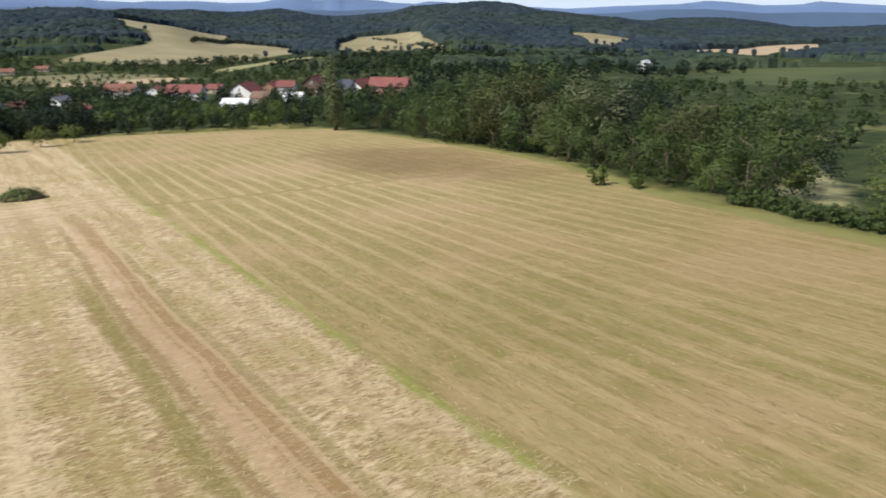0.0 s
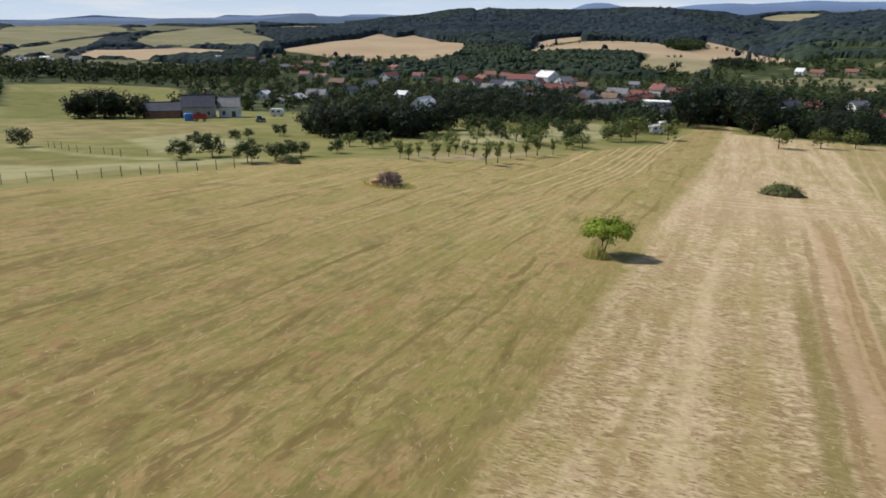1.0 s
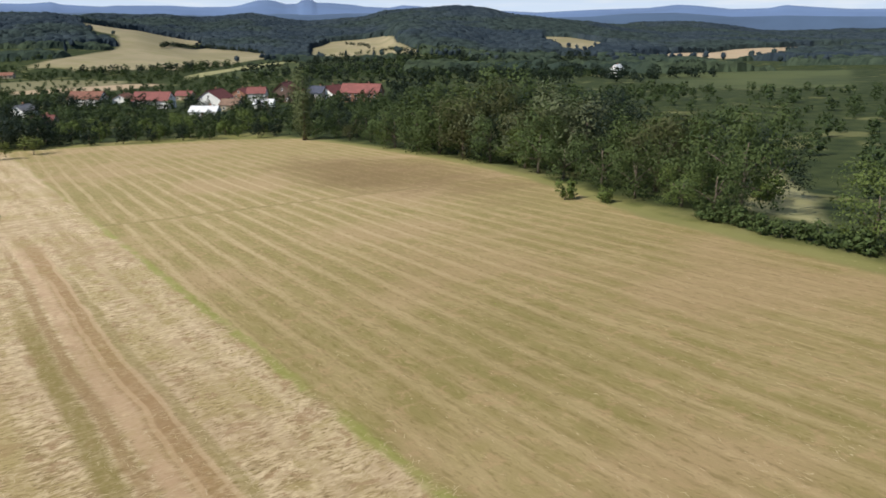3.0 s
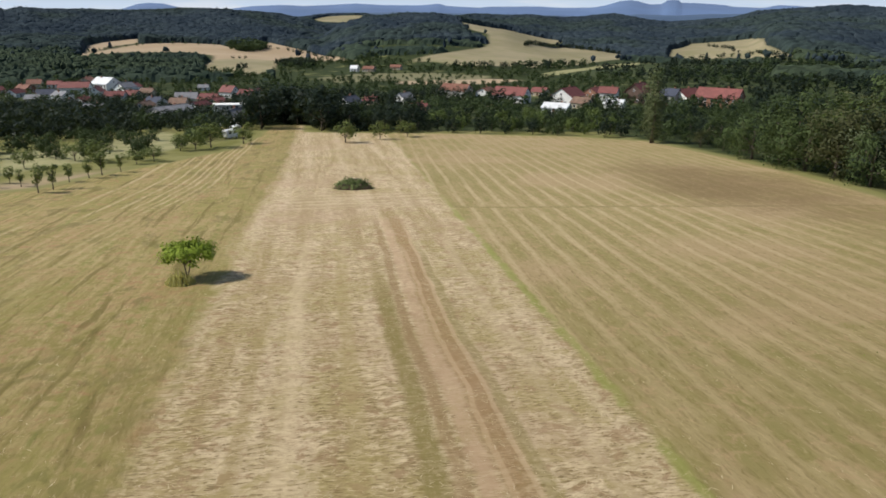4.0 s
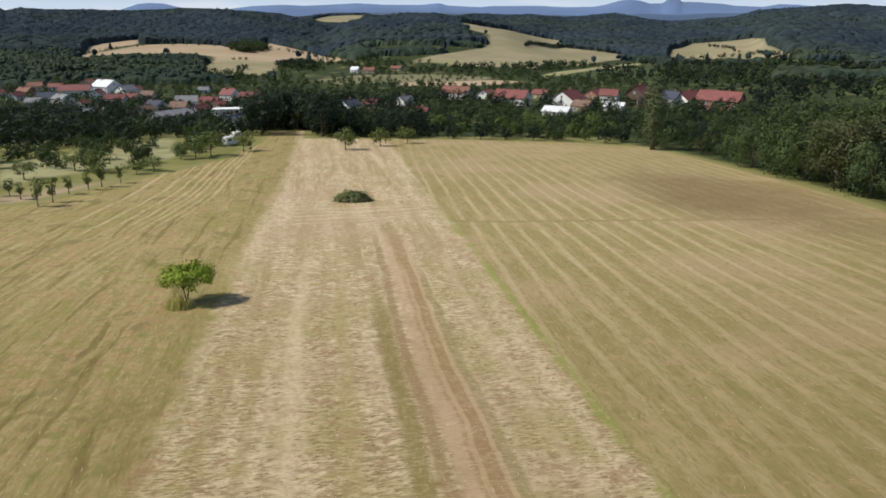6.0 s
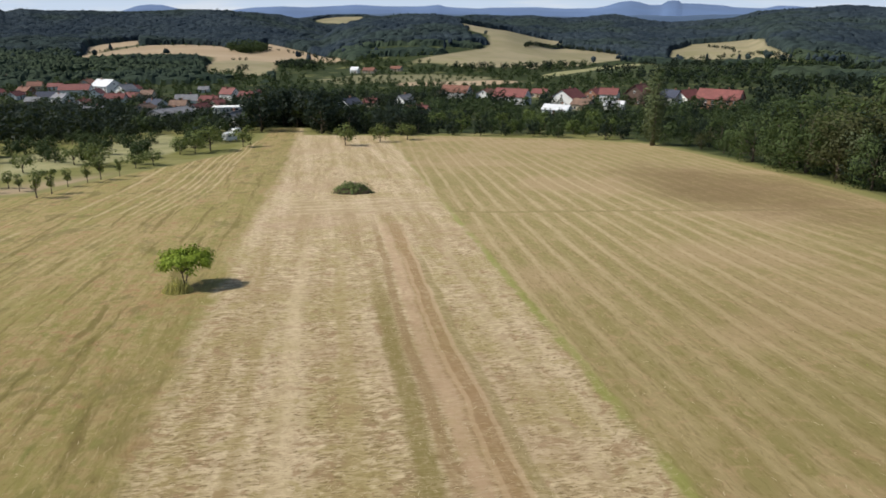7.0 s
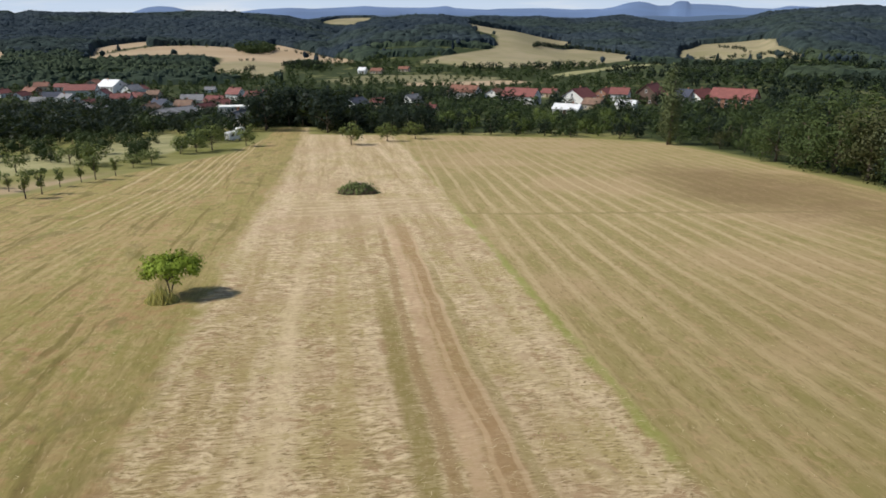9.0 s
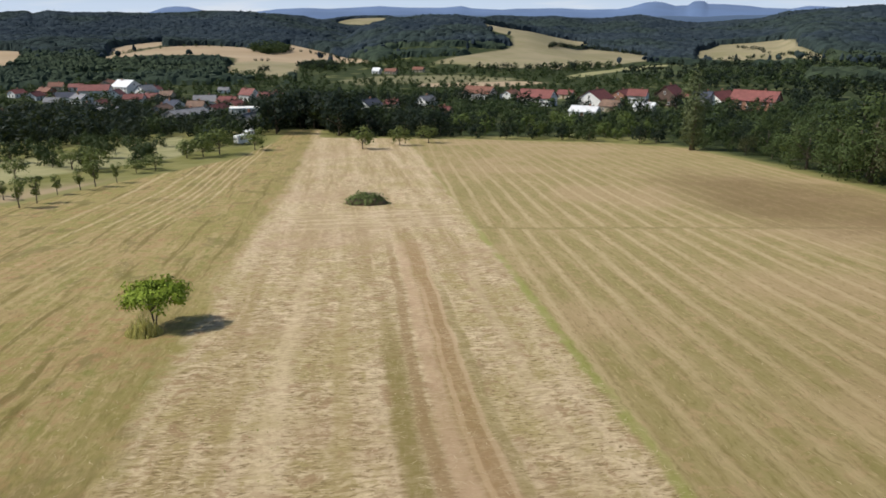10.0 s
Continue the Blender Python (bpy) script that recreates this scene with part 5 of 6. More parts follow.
def before_field(x, y, reach):
    """True where a field rises straight behind, as seen from the hayfield."""
    d = np.hypot(x, y)
    hit = np.zeros(np.shape(x), bool)
    for far in np.arange(20, reach, 20.0):
        k = 1 + far / d
        hit |= np.maximum(zone("straw", x * k, y * k), zone("pasture", x * k, y * k)) > 0
    return hit


def noise_at(x, y, size):
    return np.array([noise.noise((a / size, b / size, 3.1)) for a, b in zip(x, y)])


def canopy(name, b0, b1, rings, turn, high, cell, mask, label, mat=None):
    """A closed wood seen from afar: a sheet of domed crowns, one for every cell of a shifted grid, that ends at the wood's edge."""
    b = np.radians(np.arange(b0, b1, turn))
    d, b = np.meshgrid(rings, b, indexing="ij")
    x, y = d * np.sin(b), d * np.cos(b)
    rows, cols = x.shape
    x, y = x.ravel(), y.ravel()
    x, y = x + r.normal(0, cell * 0.08, len(x)), y + r.normal(0, cell * 0.08, len(y))
    on = mask(x, y)
    edge = np.zeros((rows, cols), bool)
    edge[1:-1, 1:-1] = True
    on &= edge.ravel()
    top, tone = np.full(len(x), -1.0), np.zeros(len(x))
    i0, j0 = np.floor(x / cell), np.floor(y / cell)
    for di in (-1, 0, 1):
        for dj in (-1, 0, 1):
            i, j = i0 + di, j0 + dj
            h1 = np.abs(np.sin(i * 127.1 + j * 311.7) * 43758.5) % 1
            h2 = np.abs(np.sin(i * 269.5 + j * 183.3) * 24634.6) % 1
            h3 = np.abs(np.sin(i * 113.5 + j * 271.9) * 31415.9) % 1
            q = np.hypot(x - (i + 0.15 + 0.7 * h1) * cell, y - (j + 0.15 + 0.7 * h2) * cell) / (cell * (0.62 + 0.3 * h3))
            dome = np.sqrt(np.clip(1 - q * q, 0, 1)) * (0.35 + 0.25 * h3) + 0.3 * h2 - 0.6 * np.clip(q - 1, 0, 1)
            better = dome > top
            top, tone = np.where(better, dome, top), np.where(better, h1, tone)
    soft = on.reshape(rows, cols).astype(float)
    for _ in range(3):
        soft[1:-1] = (soft[:-2] + soft[1:-1] + soft[2:]) / 3
        soft[:, 1:-1] = (soft[:, :-2] + soft[:, 1:-1] + soft[:, 2:]) / 3
    inner = np.zeros(len(x))
    inner[on] = np.clip((-np.maximum.reduce([zone(k, x[on], y[on]) for k in ("straw", "pasture", "ley", "crop", "downs")]) - 12) / 45, 0, 1)
    inner[on] *= 5 * np.clip((np.hypot(x[on], y[on]) - 900) / 300, 0, 1) * (noise_at(x[on], y[on], 170) + 0.5 * noise_at(x[on], y[on], 75))
    hump = inner
    ragged = np.clip(soft.ravel() * 1.7 - 0.55 + 0.5 * top, 0.12, 1)
    z = land(x, y) + np.where(on, hump + high * ragged * (0.32 + 1.1 * np.clip(top, -0.25, 1)), -0.8)
    n = np.arange(rows * cols).reshape(rows, cols)
    q = np.stack([n[:-1, :-1], n[1:, :-1], n[1:, 1:], n[:-1, 1:]], -1).reshape(-1, 4)
    q = q[on[q].any(1)]
    used, back = np.unique(q, return_inverse=True)
    me = fast_mesh(name, np.stack([x, y, z], -1)[used], back.reshape(-1, 4), mat or HAZY_WOODS)
    a = me.attributes.new("tone", "FLOAT", "POINT")
    a.data.foreach_set("value", tone[used].astype(np.float32))
    return tagged(new(name, me), label, "wood", kind="stuff")


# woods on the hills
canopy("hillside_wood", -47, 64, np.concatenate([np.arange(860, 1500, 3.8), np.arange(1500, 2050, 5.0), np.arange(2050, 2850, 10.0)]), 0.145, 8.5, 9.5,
       lambda x, y: open_land(x, y, 2) & (np.hypot(x, y) > 985 + 60 * noise_at(x, y, 130)) & ~before_field(x, y, 85), "dark blue-green hazy wood covering the hills")
canopy("valley_wood", -41, -13, np.arange(620, 1000, 4.2), 0.25, 5.5, 9.0,
       lambda x, y: open_land(x, y, 2) & (noise_at(x, y, 90) > -0.12 - np.clip((np.hypot(x, y) - 800) / 400, 0, 1)) & ~before_field(x, y, 85), "green wood on the lower slope behind the village", WOODS_GREEN)
canopy("valley_wood", -13, 64, np.arange(880, 1010, 3.8), 0.16, 6.5, 9.0,
       lambda x, y: open_land(x, y, 2) & (noise_at(x, y, 70) > -0.05) & ~before_field(x, y, 85), "green wood at the foot of the hills", WOODS_GREEN)
x, y = polar(4200, -41, -13, 630, 990)
keep = open_land(x, y, 4) & (noise_at(x, y, 90) > -0.12 - np.clip((np.hypot(x, y) - 800) / 400, 0, 1)) & ~before_field(x, y, 85)
lumps("wood_crowns", x[keep], y[keep], r.uniform(6, 9.5, keep.sum()), r.uniform(2.4, 4.6, keep.sum()), 1, WOODS_GREEN, "round green crowns of the wood behind the village", "wood", 0.08)
# hedgerows and copses between the fields beyond the pasture
def hedges(x, y):
    d = np.maximum.reduce([zone(k, x, y) for k in ("straw", "pasture", "ley")])
    return ((d < -2) & (d > -13) & (noise_at(x, y, 60) > -0.15)) | ((d < -2) & (noise_at(x, y, 170) > 0.24))


canopy("copse", -78, -46.5, np.concatenate([np.arange(700, 1300, 6.0), np.arange(1300, 2500, 9.0)]), 0.25, 6, 7.0, hedges, "dark copses and hedgerows between pale fields")
grove("wood_strip", (-720, -380, 130, 560), 6.5, 420, [SCRUB, SCRUB_DARK, SCRUB_DARK], 6, 10.5, "dark strip of wood beyond the pasture",
      lambda x, y: -75 < math.degrees(math.atan2(x, y)) < -46 and abs(math.hypot(x, y) - 650 - 40 * math.sin(x / 60)) < 45 and max(float(zone(k, x, y)) for k in ("straw", "pasture", "ley")) < -3)
canopy("wood_strip", 24, 52, np.arange(672, 760, 4.0), 0.3, 8, 7.0, lambda x, y: open_land(x, y, 1) & (noise_at(x, y, 60) > -0.25), "dark strip of wood beyond the crop field", WOODS_GREEN)
# single crowns that stand out of the woods
x, y = polar(3500, -47, 64, 880, 2200)
keep = open_land(x, y, 3) & ((np.hypot(x, y) > 1020) | (noise_at(x, y, 130) > 0.05))
lumps("wood_crowns", x[keep], y[keep], r.uniform(8, 11.5, keep.sum()), r.uniform(2.4, 4.4, keep.sum()), 1, HAZY_WOODS, "tall crowns standing out of the hillside wood", "wood", 0.2)
# rows of trees between the dark plots
grove("plot_trees", (150, 620, 380, 860), 9.0, 300, [SCRUB_DARK], 6, 11, "rows of dark trees between green plots",
      lambda x, y: zone("straw", x, y) < -4 and zone("pasture", x, y) < -4 and y > 0.9 * x and abs((y + 0.45 * x) % 84 - 42) < 13 and noise.noise((x / 60, y / 60, 9.0)) > -0.2)
# gardens and scrub on the valley floor
grove("valley_shrubs", (-640, 420, 430, 900), 7.0, 1050, [SCRUB], 3.5, 7.5, "green scrub, orchards and hedges on the valley floor",
      lambda x, y: 580 < math.hypot(x, y) < 900 and zone("straw", x, y) < -3 and zone("pasture", x, y) < -3 and zone("ley", x, y) < -3 and zone("crop", x, y) < -3 and noise.noise((x / 70, y / 70, 3.1)) > -0.15)

# rows of trees and copses among the far fields
def tree_row(name, line, gap, wander, kinds, lo, hi, label):
    """Trees along a line of places, joined into one mesh."""
    spots = []
    for (ax, ay), (bx, by) in zip(line, line[1:]):
        n = max(1, round(math.hypot(bx - ax, by - ay) / gap))
        spots += [(ax + (bx - ax) * k / n + r.normal(0, wander), ay + (by - ay) * k / n + r.normal(0, wander)) for k in range(n)]
    todo = iter(spots)
    return plant(name, todo, kinds, lo, hi, label)


def tree_patch(name, x, y, across, along, count, kinds, lo, hi, label):
    """A copse: trees scattered over an oval that points away from the hayfield."""
    b = math.atan2(x, y)
    a, d = r.uniform(0, 6.28, count), np.sqrt(r.uniform(0, 1, count))
    u, v = np.cos(a) * d * across, np.sin(a) * d * along
    return plant(name, zip(x + u * math.cos(b) + v * math.sin(b), y - u * math.sin(b) + v * math.cos(b)), kinds, lo, hi, label)


tree_row("hedgerow", [(118, 1060), (163, 1180), (203, 1231), (237, 1167), (266, 1098)], 6, 3, [SCRUB_DARK], 5, 8, "dark hedgerow across the pasture on the hill")
tree_row("hedgerow", [(439, 1220), (422, 1112), (410, 1039), (403, 992)], 15, 1.5, [SCRUB_DARK], 4, 6, "row of small trees in the hillside pasture")
tree_row("hedgerow", [(-435, 909), (-438, 987), (-417, 1041), (-373, 1076), (-300, 1080)], 17, 2.5, [SCRUB], 3, 5, "row of small trees along the stubble field")
tree_row("hedgerow", [(-253, 1087), (-224, 1068), (-185, 1008), (-130, 900)], 14, 3, [SCRUB_DARK], 3.5, 6, "row of small trees along the stubble field")
tree_row("hedgerow", [(9, 752), (26, 750), (50, 758), (70, 758), (104, 768), (123, 819), (150, 850)], 6, 4, [SCRUB_DARK, SCRUB_DARK, SCRUB], 5, 9.5, "dark trees along the foot of the pasture")
tree_row("hedgerow", [(321, 1000), (362, 985), (399, 960), (404, 870), (434, 880)], 7, 4, [SCRUB_DARK, SCRUB], 4, 7, "trees along the foot of the hillside pasture")
tree_row("orchard_row", [(-95, 690), (-20, 712), (40, 684)], 9, 1.5, [SCRUB], 2.5, 4, "rows of small orchard trees on the valley floor")
tree_row("orchard_row", [(-98, 650), (-20, 668), (44, 672)], 9, 1.5, [SCRUB], 2.5, 4, "rows of small orchard trees on the valley floor")
tree_row("orchard_row", [(-85, 610), (-40, 634), (30, 652)], 9, 1.5, [SCRUB], 2.5, 4, "rows of small orchard trees on the valley floor")
tree_row("hedgerow", [(-250, 875), (-242, 877), (-228, 880)], 6, 1.0, [SCRUB_DARK], 3.5, 5, "few small trees in the stubble field")
tree_patch("copse", -285, 1075, 27, 75, 130, [SCRUB], 8, 11, "fresh green copse on the stubble field")
tree_patch("copse", -160, 800, 22, 40, 60, [SCRUB_DARK], 5, 8, "dark copse beside the stubble field")
tree_patch("copse", -202, 738, 5, 8, 5, [SCRUB_DARK], 4, 6, "few dark trees in the stubble field")

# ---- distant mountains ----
# both blues are the haze of the distance, painted as surface colour
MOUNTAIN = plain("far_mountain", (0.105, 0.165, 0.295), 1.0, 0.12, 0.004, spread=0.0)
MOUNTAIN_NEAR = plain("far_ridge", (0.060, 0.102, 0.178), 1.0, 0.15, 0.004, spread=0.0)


def ridge(name, far, bearings, rises, mat, rough):
    """A far mountain chain: its crest's rise over the eye, in thousandths of the distance."""
    b = np.arange(-82, 72, 0.2)
    top = np.interp(b, bearings, rises) + rough * np.array([noise.noise((q * 0.35, far * 0.01, 0)) + 0.5 * noise.noise((q * 1.1, far * 0.01, 5)) for q in b])
    rows = []
    for k, (d, s) in enumerate(((far - 500, -0.8), (far - 250, 0.45), (far, 1.0), (far + 260, 0.2))):
        z = np.where(s < 0, -60.0, 16 + s * top * far / 1000)
        rows.append(np.stack([d * np.sin(np.radians(b)), d * np.cos(np.radians(b)), z * np.ones_like(b)], -1))
    me = grid_mesh(name, np.concatenate(rows), 4, len(b), False)
    me.flip_normals()
    me.materials.append(mat)
    return tagged(new(name, me), "hazy blue mountain chain on the horizon", "mountains", kind="structure")


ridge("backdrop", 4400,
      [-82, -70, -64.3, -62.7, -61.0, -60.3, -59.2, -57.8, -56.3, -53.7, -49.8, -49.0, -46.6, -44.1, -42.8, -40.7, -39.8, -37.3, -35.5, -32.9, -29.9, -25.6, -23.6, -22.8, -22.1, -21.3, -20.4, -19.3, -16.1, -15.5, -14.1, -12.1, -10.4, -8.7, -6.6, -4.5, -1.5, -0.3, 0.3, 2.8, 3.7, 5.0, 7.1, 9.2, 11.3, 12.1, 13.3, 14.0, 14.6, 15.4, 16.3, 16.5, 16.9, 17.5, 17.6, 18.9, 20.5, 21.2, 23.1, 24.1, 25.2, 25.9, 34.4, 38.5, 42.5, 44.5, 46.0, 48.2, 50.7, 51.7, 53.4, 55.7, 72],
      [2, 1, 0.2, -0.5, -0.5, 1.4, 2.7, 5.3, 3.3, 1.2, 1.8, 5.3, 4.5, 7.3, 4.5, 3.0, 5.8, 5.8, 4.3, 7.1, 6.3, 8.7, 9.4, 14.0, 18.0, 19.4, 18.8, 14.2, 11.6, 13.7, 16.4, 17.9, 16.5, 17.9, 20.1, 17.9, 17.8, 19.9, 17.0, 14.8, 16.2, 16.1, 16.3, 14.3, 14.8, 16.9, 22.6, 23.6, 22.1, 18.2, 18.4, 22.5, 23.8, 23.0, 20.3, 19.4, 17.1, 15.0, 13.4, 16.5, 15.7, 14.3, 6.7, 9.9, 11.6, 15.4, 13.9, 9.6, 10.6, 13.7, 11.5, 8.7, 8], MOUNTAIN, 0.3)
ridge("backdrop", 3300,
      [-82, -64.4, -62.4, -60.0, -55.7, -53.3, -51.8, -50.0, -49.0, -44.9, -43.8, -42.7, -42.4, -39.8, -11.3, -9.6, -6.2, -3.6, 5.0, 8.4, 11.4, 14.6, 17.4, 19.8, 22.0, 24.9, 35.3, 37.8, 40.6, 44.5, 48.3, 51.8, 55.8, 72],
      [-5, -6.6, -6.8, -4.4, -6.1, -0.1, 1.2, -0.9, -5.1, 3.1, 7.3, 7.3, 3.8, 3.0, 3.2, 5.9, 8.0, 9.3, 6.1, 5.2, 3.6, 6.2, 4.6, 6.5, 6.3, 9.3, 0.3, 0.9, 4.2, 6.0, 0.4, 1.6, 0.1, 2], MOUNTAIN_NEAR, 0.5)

# the open sky over the horizon
g = Nodes("horizon_sky")
p = g.pos()
up = g.dot(p, (0, 0, 1))
tone = g.mix(g.step(up, 0, 420), (0.60, 0.70, 0.83), (0.42, 0.56, 0.80))
tone = g.mix(g.step(g.noise(g.xyz(g.dot(p, (0.0012, 0, 0)), g.dot(p, (0, 0.0012, 0)), g.mul(up, 0.012)), 1.0, 4), 0.48, 0.7, 0.0, 0.7), tone, (0.74, 0.78, 0.84))
g.set(Base_Color=(0, 0, 0), Emission_Color=tone, Emission_Strength=1.0, Roughness=1.0)
g.bsdf.inputs["Specular IOR Level"].default_value = 0.0
b = np.radians(np.arange(-180, 180, 3.0))
sheet = grid_mesh("backdrop", np.concatenate([np.stack([4880 * np.sin(b), 4880 * np.cos(b), np.full_like(b, z)], -1) for z in (-150.0, 300.0, 900.0)]), 3, len(b), True)
sheet.materials.append(g.m)
tagged(new("backdrop", sheet), "pale blue summer sky above the horizon", "sky", kind="structure")
# ---- things in the hayfield ----
def spread_tree():
    r = np.random.default_rng(5)
    h = 2.9
    root = tagged(new("walnut_tree"), "small bright green wide-crowned tree standing in the hayfield", "tree")
    blobs = [tuple(c * h for c in b) for b in tree_blobs("spreading", r)]
    blobs = [(x * 1.2 + 0.3, y * 1.2, 0.62 * h + (z - 0.62 * h) * 0.62 + 0.32 - 0.03 * (x * x + y * y) + 0.10 * math.sin(x * 5 + y * 3), q * 0.9) for x, y, z, q in blobs]
    pieces = []
    for k in range(3):
        a = k * 2.1 + 0.4
        lean = (math.cos(a) * 0.35, math.sin(a) * 0.35)
        pieces.append(tube([(lean[0] * 0.15, lean[1] * 0.15, -0.1), (lean[0] * 0.4, lean[1] * 0.4, 0.6), (lean[0], lean[1], 1.35), (lean[0] * 1.6, lean[1] * 1.6, 2.2)],
                           [0.065, 0.05, 0.038, 0.025], 7))
        for b in blobs[k * 5:k * 5 + 5]:
            s = (lean[0] * 0.9, lean[1] * 0.9, 1.2)
            pieces.append(tube([s, tuple((p + q) / 2 + (0.12 if i == 2 else 0) for i, (p, q) in enumerate(zip(s, b[:3]))), b[:3]], [0.045, 0.03, 0.012], 5))
    v, f = joined(pieces)
    part("trunk", mesh_from("trunk", v, f, [BARK], smooth=True), root)
    at, out = crown_points(blobs, 5200, r)
    at = at + r.normal(0, 0.11, at.shape)
    v, f = leaf_quads(at, out, 0.19, r)
    me = fast_mesh("crown", v, f, LEAF_BRIGHT)
    me.shade_smooth()
    me.normals_split_custom_set_from_vertices(np.repeat(unit(out + np.array([0, 0, 0.3])), 4, 0).tolist())
    part("crown", me, root)
    return stand(root, -20.3, 52.4, 0.0)


def blades(name, spots, lo, hi, wide, mat, label, category, r, lean=0.35):
    """Upright grass: every blade is a bent strip of two faces."""
    n = len(spots)
    h = r.uniform(lo, hi, n)[:, None]
    a = r.uniform(0, 6.28, n)
    side = np.stack([np.cos(a), np.sin(a), 0 * a], -1) * wide * r.uniform(0.6, 1.3, (n, 1))
    bend = np.stack([-np.sin(a), np.cos(a), 0 * a], -1) * h * r.uniform(0, lean, (n, 1))
    up = np.array([0, 0, 1.0]) * h
    v = np.stack([spots - side, spots + side, spots + side * 0.75 + bend * 0.35 + up * 0.6, spots - side * 0.75 + bend * 0.35 + up * 0.6,
                  spots + side * 0.15 + bend + up, spots - side * 0.15 + bend + up], 1).reshape(-1, 3)
    q = (np.array([[0, 1, 2, 3], [3, 2, 4, 5]])[None] + (np.arange(n) * 6)[:, None, None]).reshape(-1, 4)
    return tagged(new(name, fast_mesh(name, v, q, mat)), label, category, kind="stuff")


def on_land(x, y, lift=0.0):
    return np.stack([x, y, land(x, y) + lift], -1)


GRASS_TUFT = leaves("grass_tuft", (0.46, 0.44, 0.14), (0.74, 0.66, 0.30), 0.0, 0.8, 0.5)
GRASS_GREEN = leaves("grass_green", (0.16, 0.19, 0.035), (0.33, 0.35, 0.09), 0.0, 0.8, 0.2)
HAY = leaves("hay", (0.36, 0.27, 0.15), (0.66, 0.55, 0.36), 0.0, 0.85, 0.1)
WEEDS = leaves("weeds", (0.085, 0.115, 0.040), (0.21, 0.25, 0.095), 0.0, 0.7, 0.2)
STICKS = plain("sticks", (0.30, 0.215, 0.17), 0.95, 0.45, 3.0)
EARTH = plain("earth", (0.16, 0.11, 0.07), 1.0, 0.35, 2.0)
CUT_WOOD = plain("cut_wood", (0.66, 0.42, 0.22), 0.85, 0.25, 3.0)
POST_WOOD = plain("post_wood", (0.12, 0.10, 0.085), 0.95, 0.3, 5.0)
WIRE = plain("wire", (0.25, 0.25, 0.25), 0.5, 0.2, 5.0, 0.7)

spread_tree()
r = np.random.default_rng(31)
a, d = r.uniform(0, 6.28, 700), np.sqrt(r.uniform(0, 1, 700))
blades("grass_tuft", on_land(-20.35 + np.cos(a) * d * 1.15, 50.9 + np.sin(a) * d * 1.0), 0.5 * (1.15 - d), 1.5 * (1.15 - d), 0.035, GRASS_TUFT, "tall uncut yellow-green grass round the foot of the tree", "grass", r)


def mound(name, x, y, wide, deep, high, mat, seed):
    """A lumpy low heap, open below."""
    r = np.random.default_rng(seed)
    rings, cols = 9, 28
    pts = []
    for i in range(rings):
        s = i / (rings - 1)
        for k in range(cols):
            w = 2 * math.pi * k / cols
            lump = 1 + 0.22 * noise.noise((math.cos(w) * 1.6 + seed, math.sin(w) * 1.6, s * 2))
            z = high * (1 - s ** 3.4) * (1 + 0.35 * noise.noise((math.cos(w) * s * 3, math.sin(w) * s * 3, seed)))
            pts.append((math.cos(w) * wide / 2 * s * lump, math.sin(w) * deep / 2 * s * lump, z - 0.12 * (s > 0.95)))
    me = grid_mesh(name, np.array(pts), rings, cols, True)
    me.flip_normals()
    me.materials.append(mat)
    return me, np.array(pts)


def weed_heap(x, y, wide, deep, high, count, seed, label):
    r = np.random.default_rng(seed)
    root = tagged(new("weed_heap"), label, "heap")
    me, pts = mound("mound", x, y, wide, deep, high * 0.8, EARTH, seed)
    part("mound", me, root)
    at = pts[r.integers(0, len(pts), count)] + r.normal(0, 0.16, (count, 3)) + np.array([0, 0, high * 0.12])
    at[:, 2] = np.maximum(at[:, 2], 0.05)
    v, f = leaf_quads(at, unit(at + np.array([0, 0, 0.5])), 0.34, r)
    part("weed_cover", fast_mesh("weed_cover", v, f, WEEDS), root, "dense green weeds")
    n = 60
    sticks = []
    for _ in range(n):
        p = pts[int(r.integers(0, len(pts) // 2))]
        q = p + np.array([r.normal(0, 0.6), r.normal(0, 0.6), r.uniform(0.2, 0.7)])
        sticks.append(tube([tuple(p), tuple(q)], [0.025, 0.012], 4))
    part("brushwood", solid("brushwood", sticks, STICKS), root, "dry brown twigs")
    return stand(root, x, y, 0.1, 1.0, 0.03)


def brush_heap(x, y):
    r = np.random.default_rng(9)
    root = tagged(new("brush_heap"), "heap of dry brown branches with pale cut logs in the hayfield", "heap")
    me, pts = mound("mound", x, y, 3.6, 2.4, 0.9, EARTH, 3)
    part("mound", me, root)
    sticks = []
    for _ in range(420):
        p = pts[int(r.integers(0, len(pts)))] * np.array([0.95, 0.95, 1]) + np.array([0, 0, 0.1])
        d = unit(np.array([r.normal(), r.normal(), r.normal(0, 0.35) + 0.15]))
        s = r.uniform(0.5, 1.3)
        sticks.append(tube([tuple(p - d * s * 0.5), tuple(p + d * s * 0.1 + np.array([0, 0, 0.08])), tuple(p + d * s * 0.6)], [0.035, 0.028, 0.01], 4))
    part("brushwood", solid("brushwood", sticks, STICKS), root)
    for k in range(7):
        lx, lz = -0.9 + 0.24 * (k % 4) + 0.12 * (k // 4), 0.22 + 0.26 * (k // 4)
        me = solid("log", [tube([(lx, -1.75, lz), (lx + 0.05, -0.9, lz + 0.1)], [0.165, 0.15], 9)], CUT_WOOD)
        part("log", me, root, "pale cut log")
    return stand(root, x, y, -0.5, 1.3, 0.03)


weed_heap(-13.1, 98.8, 5.6, 3.2, 1.25, 1900, 2, "overgrown heap covered in green weeds in the hayfield")
brush_heap(-53.4, 66.6)
a, d = r.uniform(0, 6.28, 700), r.uniform(1.0, 1.7, 700)
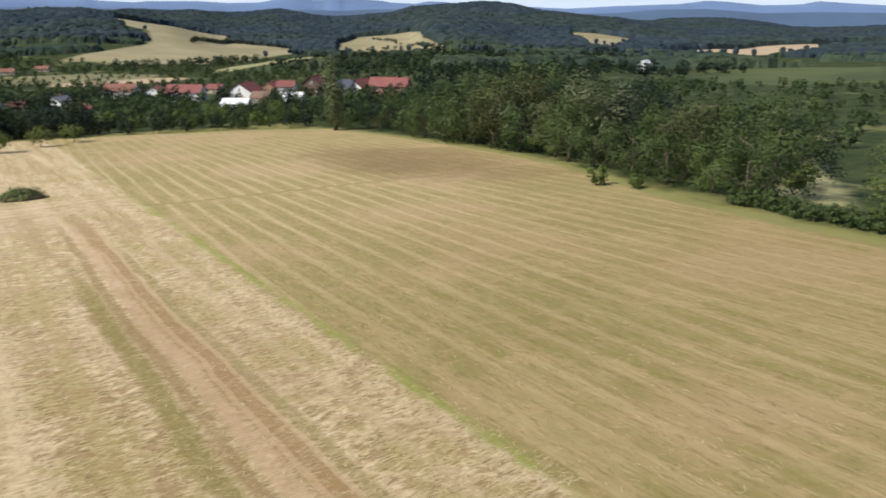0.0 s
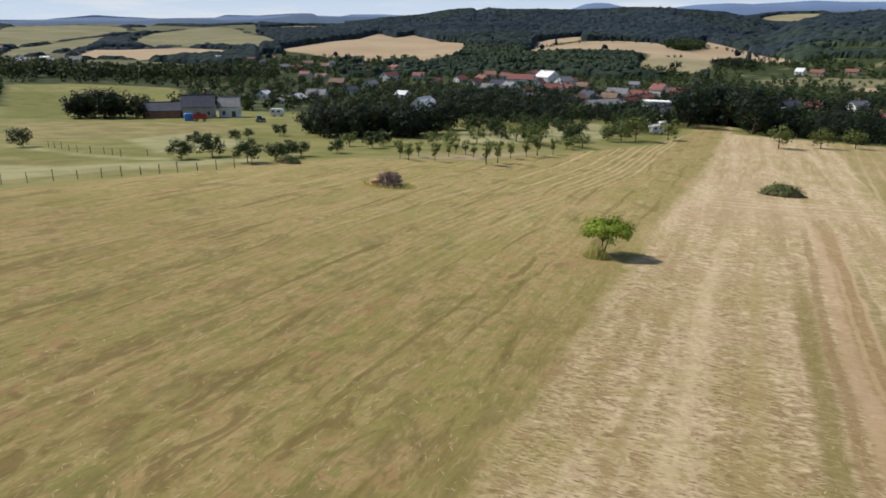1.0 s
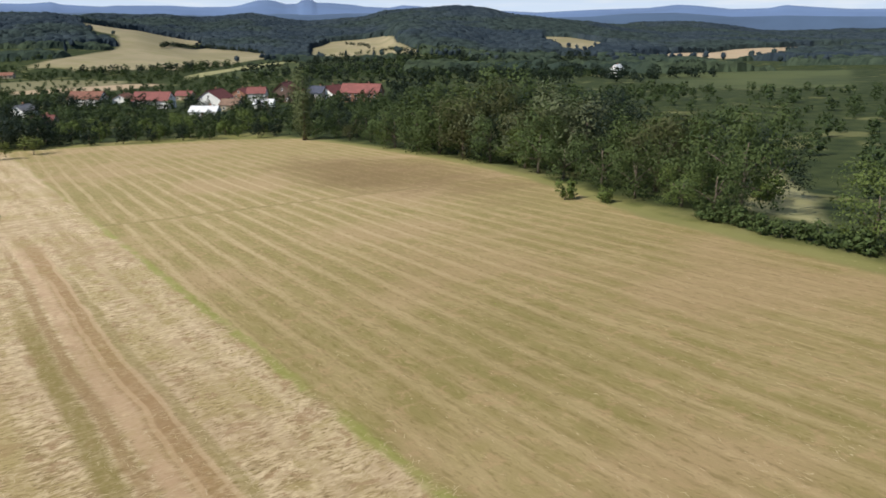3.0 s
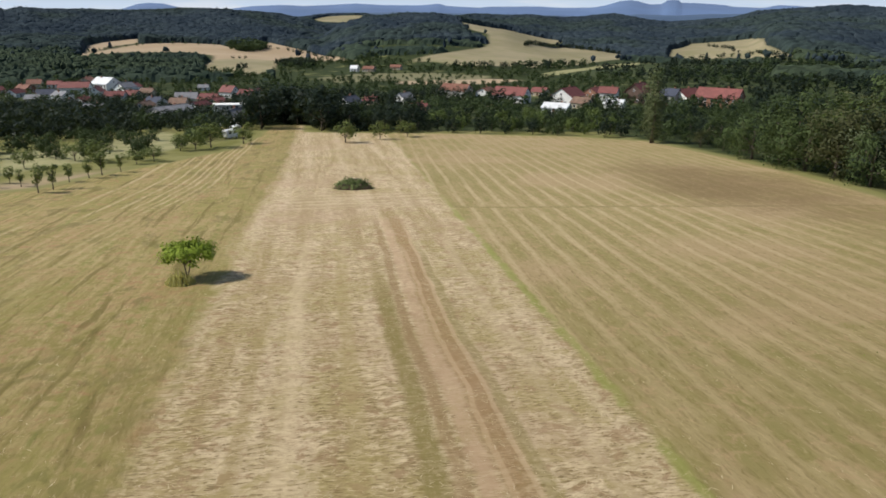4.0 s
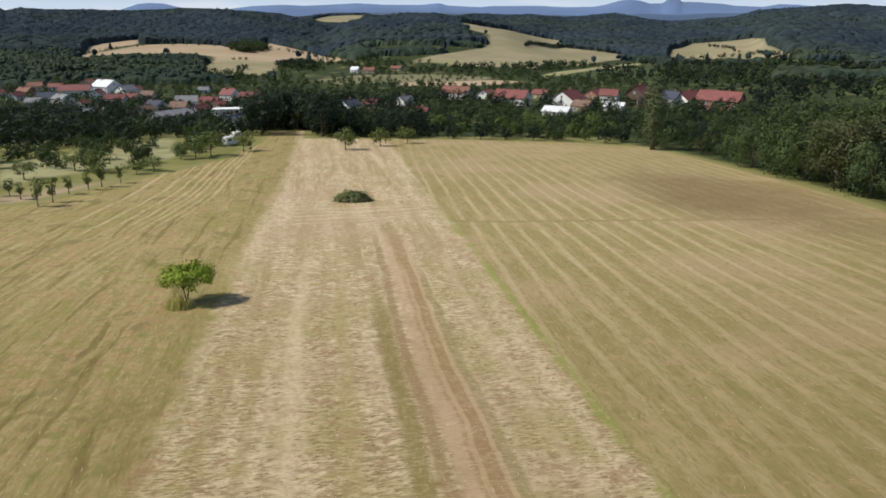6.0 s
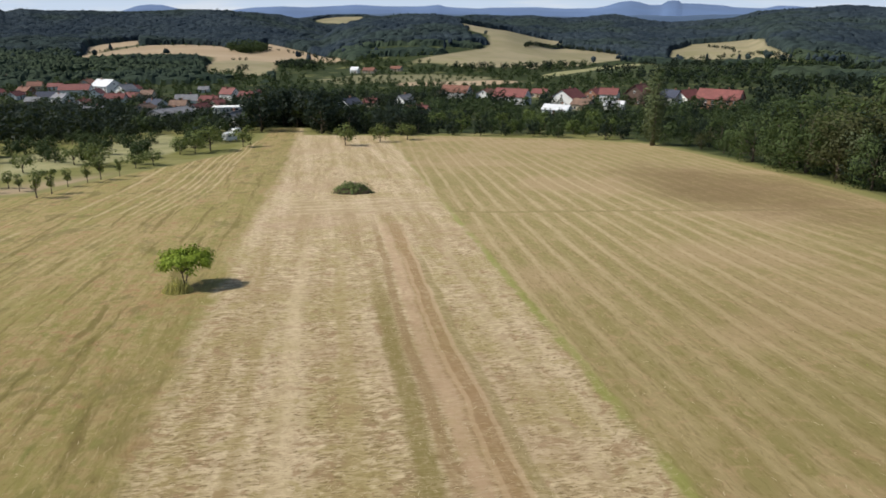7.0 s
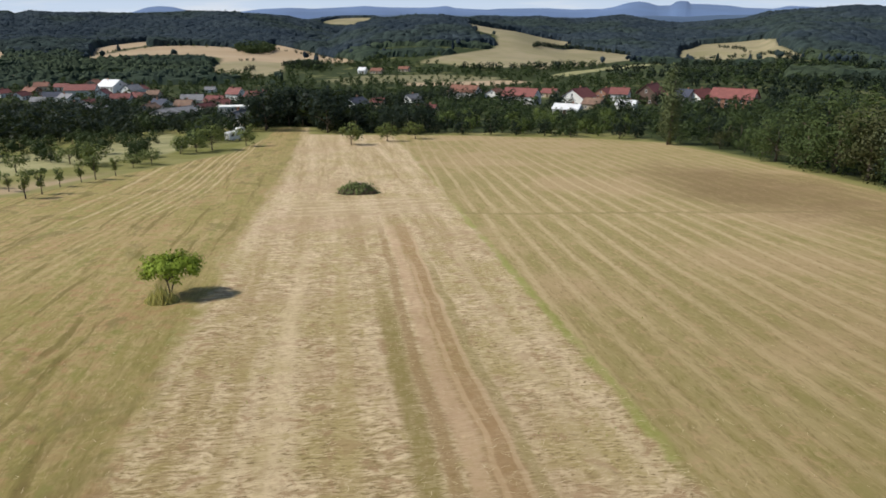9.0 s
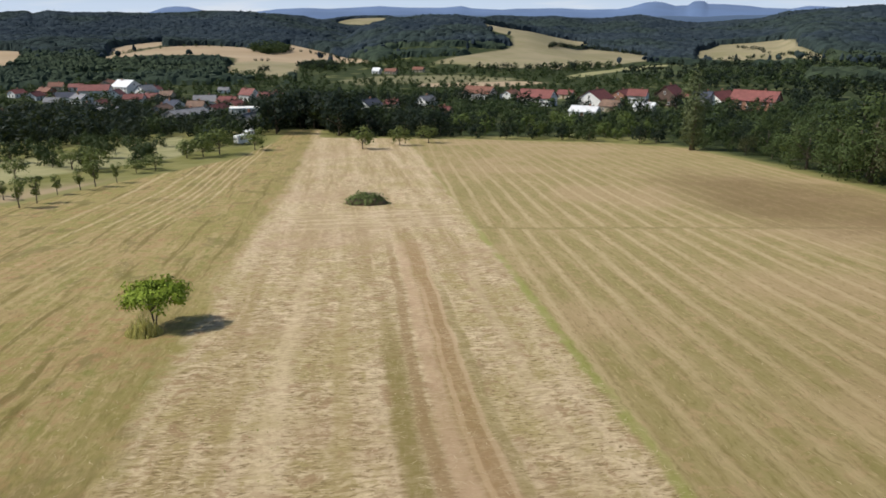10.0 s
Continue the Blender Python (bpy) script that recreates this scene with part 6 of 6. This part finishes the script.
blades("grass_tuft", on_land(-53.4 + np.cos(a) * d * 2.2, 66.6 + np.sin(a) * d * 1.5), 0.2, 0.55, 0.035, GRASS_TUFT, "uncut pale grass in a ring of stubble round the heap", "grass", r)
weed_heap(-75.9, 72.2, 4.2, 2.0, 0.9, 600, 6, "low heap of cuttings with green weeds by the fence")


def fence(points, gap, high, label):
    """Posts along a line, joined by two wires; each post leans a little."""
    r = np.random.default_rng(12)
    root = tagged(new("fence"), label, "fence")
    posts = []
    for (ax, ay), (bx, by) in zip(points, points[1:]):
        n = max(1, round(math.hypot(bx - ax, by - ay) / gap))
        posts += [(ax + (bx - ax) * k / n, ay + (by - ay) * k / n) for k in range(n)]
    posts.append(points[-1])
    tops = []
    for x, y in posts:
        z, h = float(land(x, y)), high * r.uniform(0.85, 1.12)
        lx, ly = r.normal(0, 0.06), r.normal(0, 0.06)
        w = r.uniform(0.045, 0.065)
        part("post", solid("post", [tube([(x, y, z - 0.3), (x + lx, y + ly, z + h * 0.9), (x + lx, y + ly, z + h)], [w, w * 0.95, w * 0.6], 6)], POST_WOOD), root)
        tops.append((x + lx, y + ly, z + h))
    for drop in (0.15, 0.6):
        part("wire", solid("wire", [tube([(p[0], p[1], p[2] - drop), (q[0], q[1], q[2] - drop)], [0.006, 0.006], 4) for p, q in zip(tops, tops[1:])], WIRE), root, "thin steel wire")
    return root


fence([(-86.3, 37.0), (-82.4, 46.8), (-79.8, 55.8), (-77.0, 66.0)], 2.4, 1.35, "pasture fence of dark wooden posts and wire along the hayfield")
fence([(-127.9, 65.2), (-122.2, 64.4), (-114.8, 62.8), (-109.1, 64.0), (-103.2, 63.1), (-99.3, 69.7), (-104.7, 84.7)], 3.4, 1.2, "weathered post and wire fence across the pasture")

# ---- loose hay and grass ----
def along_field(n, u0, u1, v0, v1, r, power=2.0):
    """Places in strips of the field, thinner with distance."""
    u = r.uniform(u0, u1, n)
    v = v0 + (v1 - v0) * r.uniform(0, 1, n) ** power
    return u * AXIS_U[0] + v * AXIS_V[0], u * AXIS_U[1] + v * AXIS_V[1]


def wisps(name, x, y, lo, hi, wide, across, spread, mat, label, r):
    """Loose stalks and wisps lying on the stubble, most of them across the strip or along it."""
    n = len(x)
    base = math.atan2(AXIS_U[1], AXIS_U[0]) if across else math.atan2(AXIS_V[1], AXIS_V[0])
    a = base + r.normal(0, spread, n)
    d = np.stack([np.cos(a), np.sin(a), -0.0779 * np.sin(a)], -1)
    side = np.stack([-np.sin(a), np.cos(a), 0 * a], -1)
    s = r.uniform(lo, hi, n)[:, None]
    w = wide * r.uniform(0.5, 1.5, (n, 1))
    c = on_land(x, y, 0.006)
    arch = np.array([0, 0, 1.0]) * r.uniform(0.0, 0.012, (n, 1))
    curl = side * s * r.normal(0, 0.14, (n, 1))
    p0, p1, p2 = c - d * s * 0.5 + curl, c + arch, c + d * s * 0.5 + curl
    v = np.stack([p0 - side * w * 0.4, p0 + side * w * 0.4, p1 - side * w, p1 + side * w, p2 - side * w * 0.3, p2 + side * w * 0.3], 1).reshape(-1, 3)
    q = (np.array([[0, 2, 3, 1], [2, 4, 5, 3]])[None] + (np.arange(n) * 6)[:, None, None]).reshape(-1, 4)
    return tagged(new(name, fast_mesh(name, v, q, mat)), label, "hay", kind="stuff")


r = np.random.default_rng(55)
wisps("loose_hay", *along_field(7000, -8.2, 14.2, 12, 90, r), 0.15, 0.5, 0.011, True, 0.75, HAY, "pale dry hay lying loose on the mown strip", r)
x, y = along_field(3600, 14.6, 60, 8, 100, r)
u = x * AXIS_U[0] + y * AXIS_U[1]
keep = np.abs((u + 1.25) % 2.5 - 1.25) < r.uniform(0.1, 1.3, len(u))
wisps("loose_hay", x[keep], y[keep], 0.15, 0.45, 0.011, False, 0.5, HAY, "thin rows of pale hay left by the mower", r)
wisps("loose_hay", *along_field(2500, -45, -8.5, 5, 80, r), 0.15, 0.45, 0.011, False, 0.7, HAY, "pale wisps of hay on the olive stubble", r)
x, y = along_field(2500, -40, 50, 30, 90, r, 1.0)
keep = np.array([noise.noise((a * 0.13, b * 0.13, 7.0)) > 0.22 for a, b in zip(x, y)])
blades("grass_patch", on_land(x[keep], y[keep]), 0.04, 0.10, 0.03, GRASS_GREEN, "patches of fresh green regrowth in the stubble", "grass", r, 0.6)
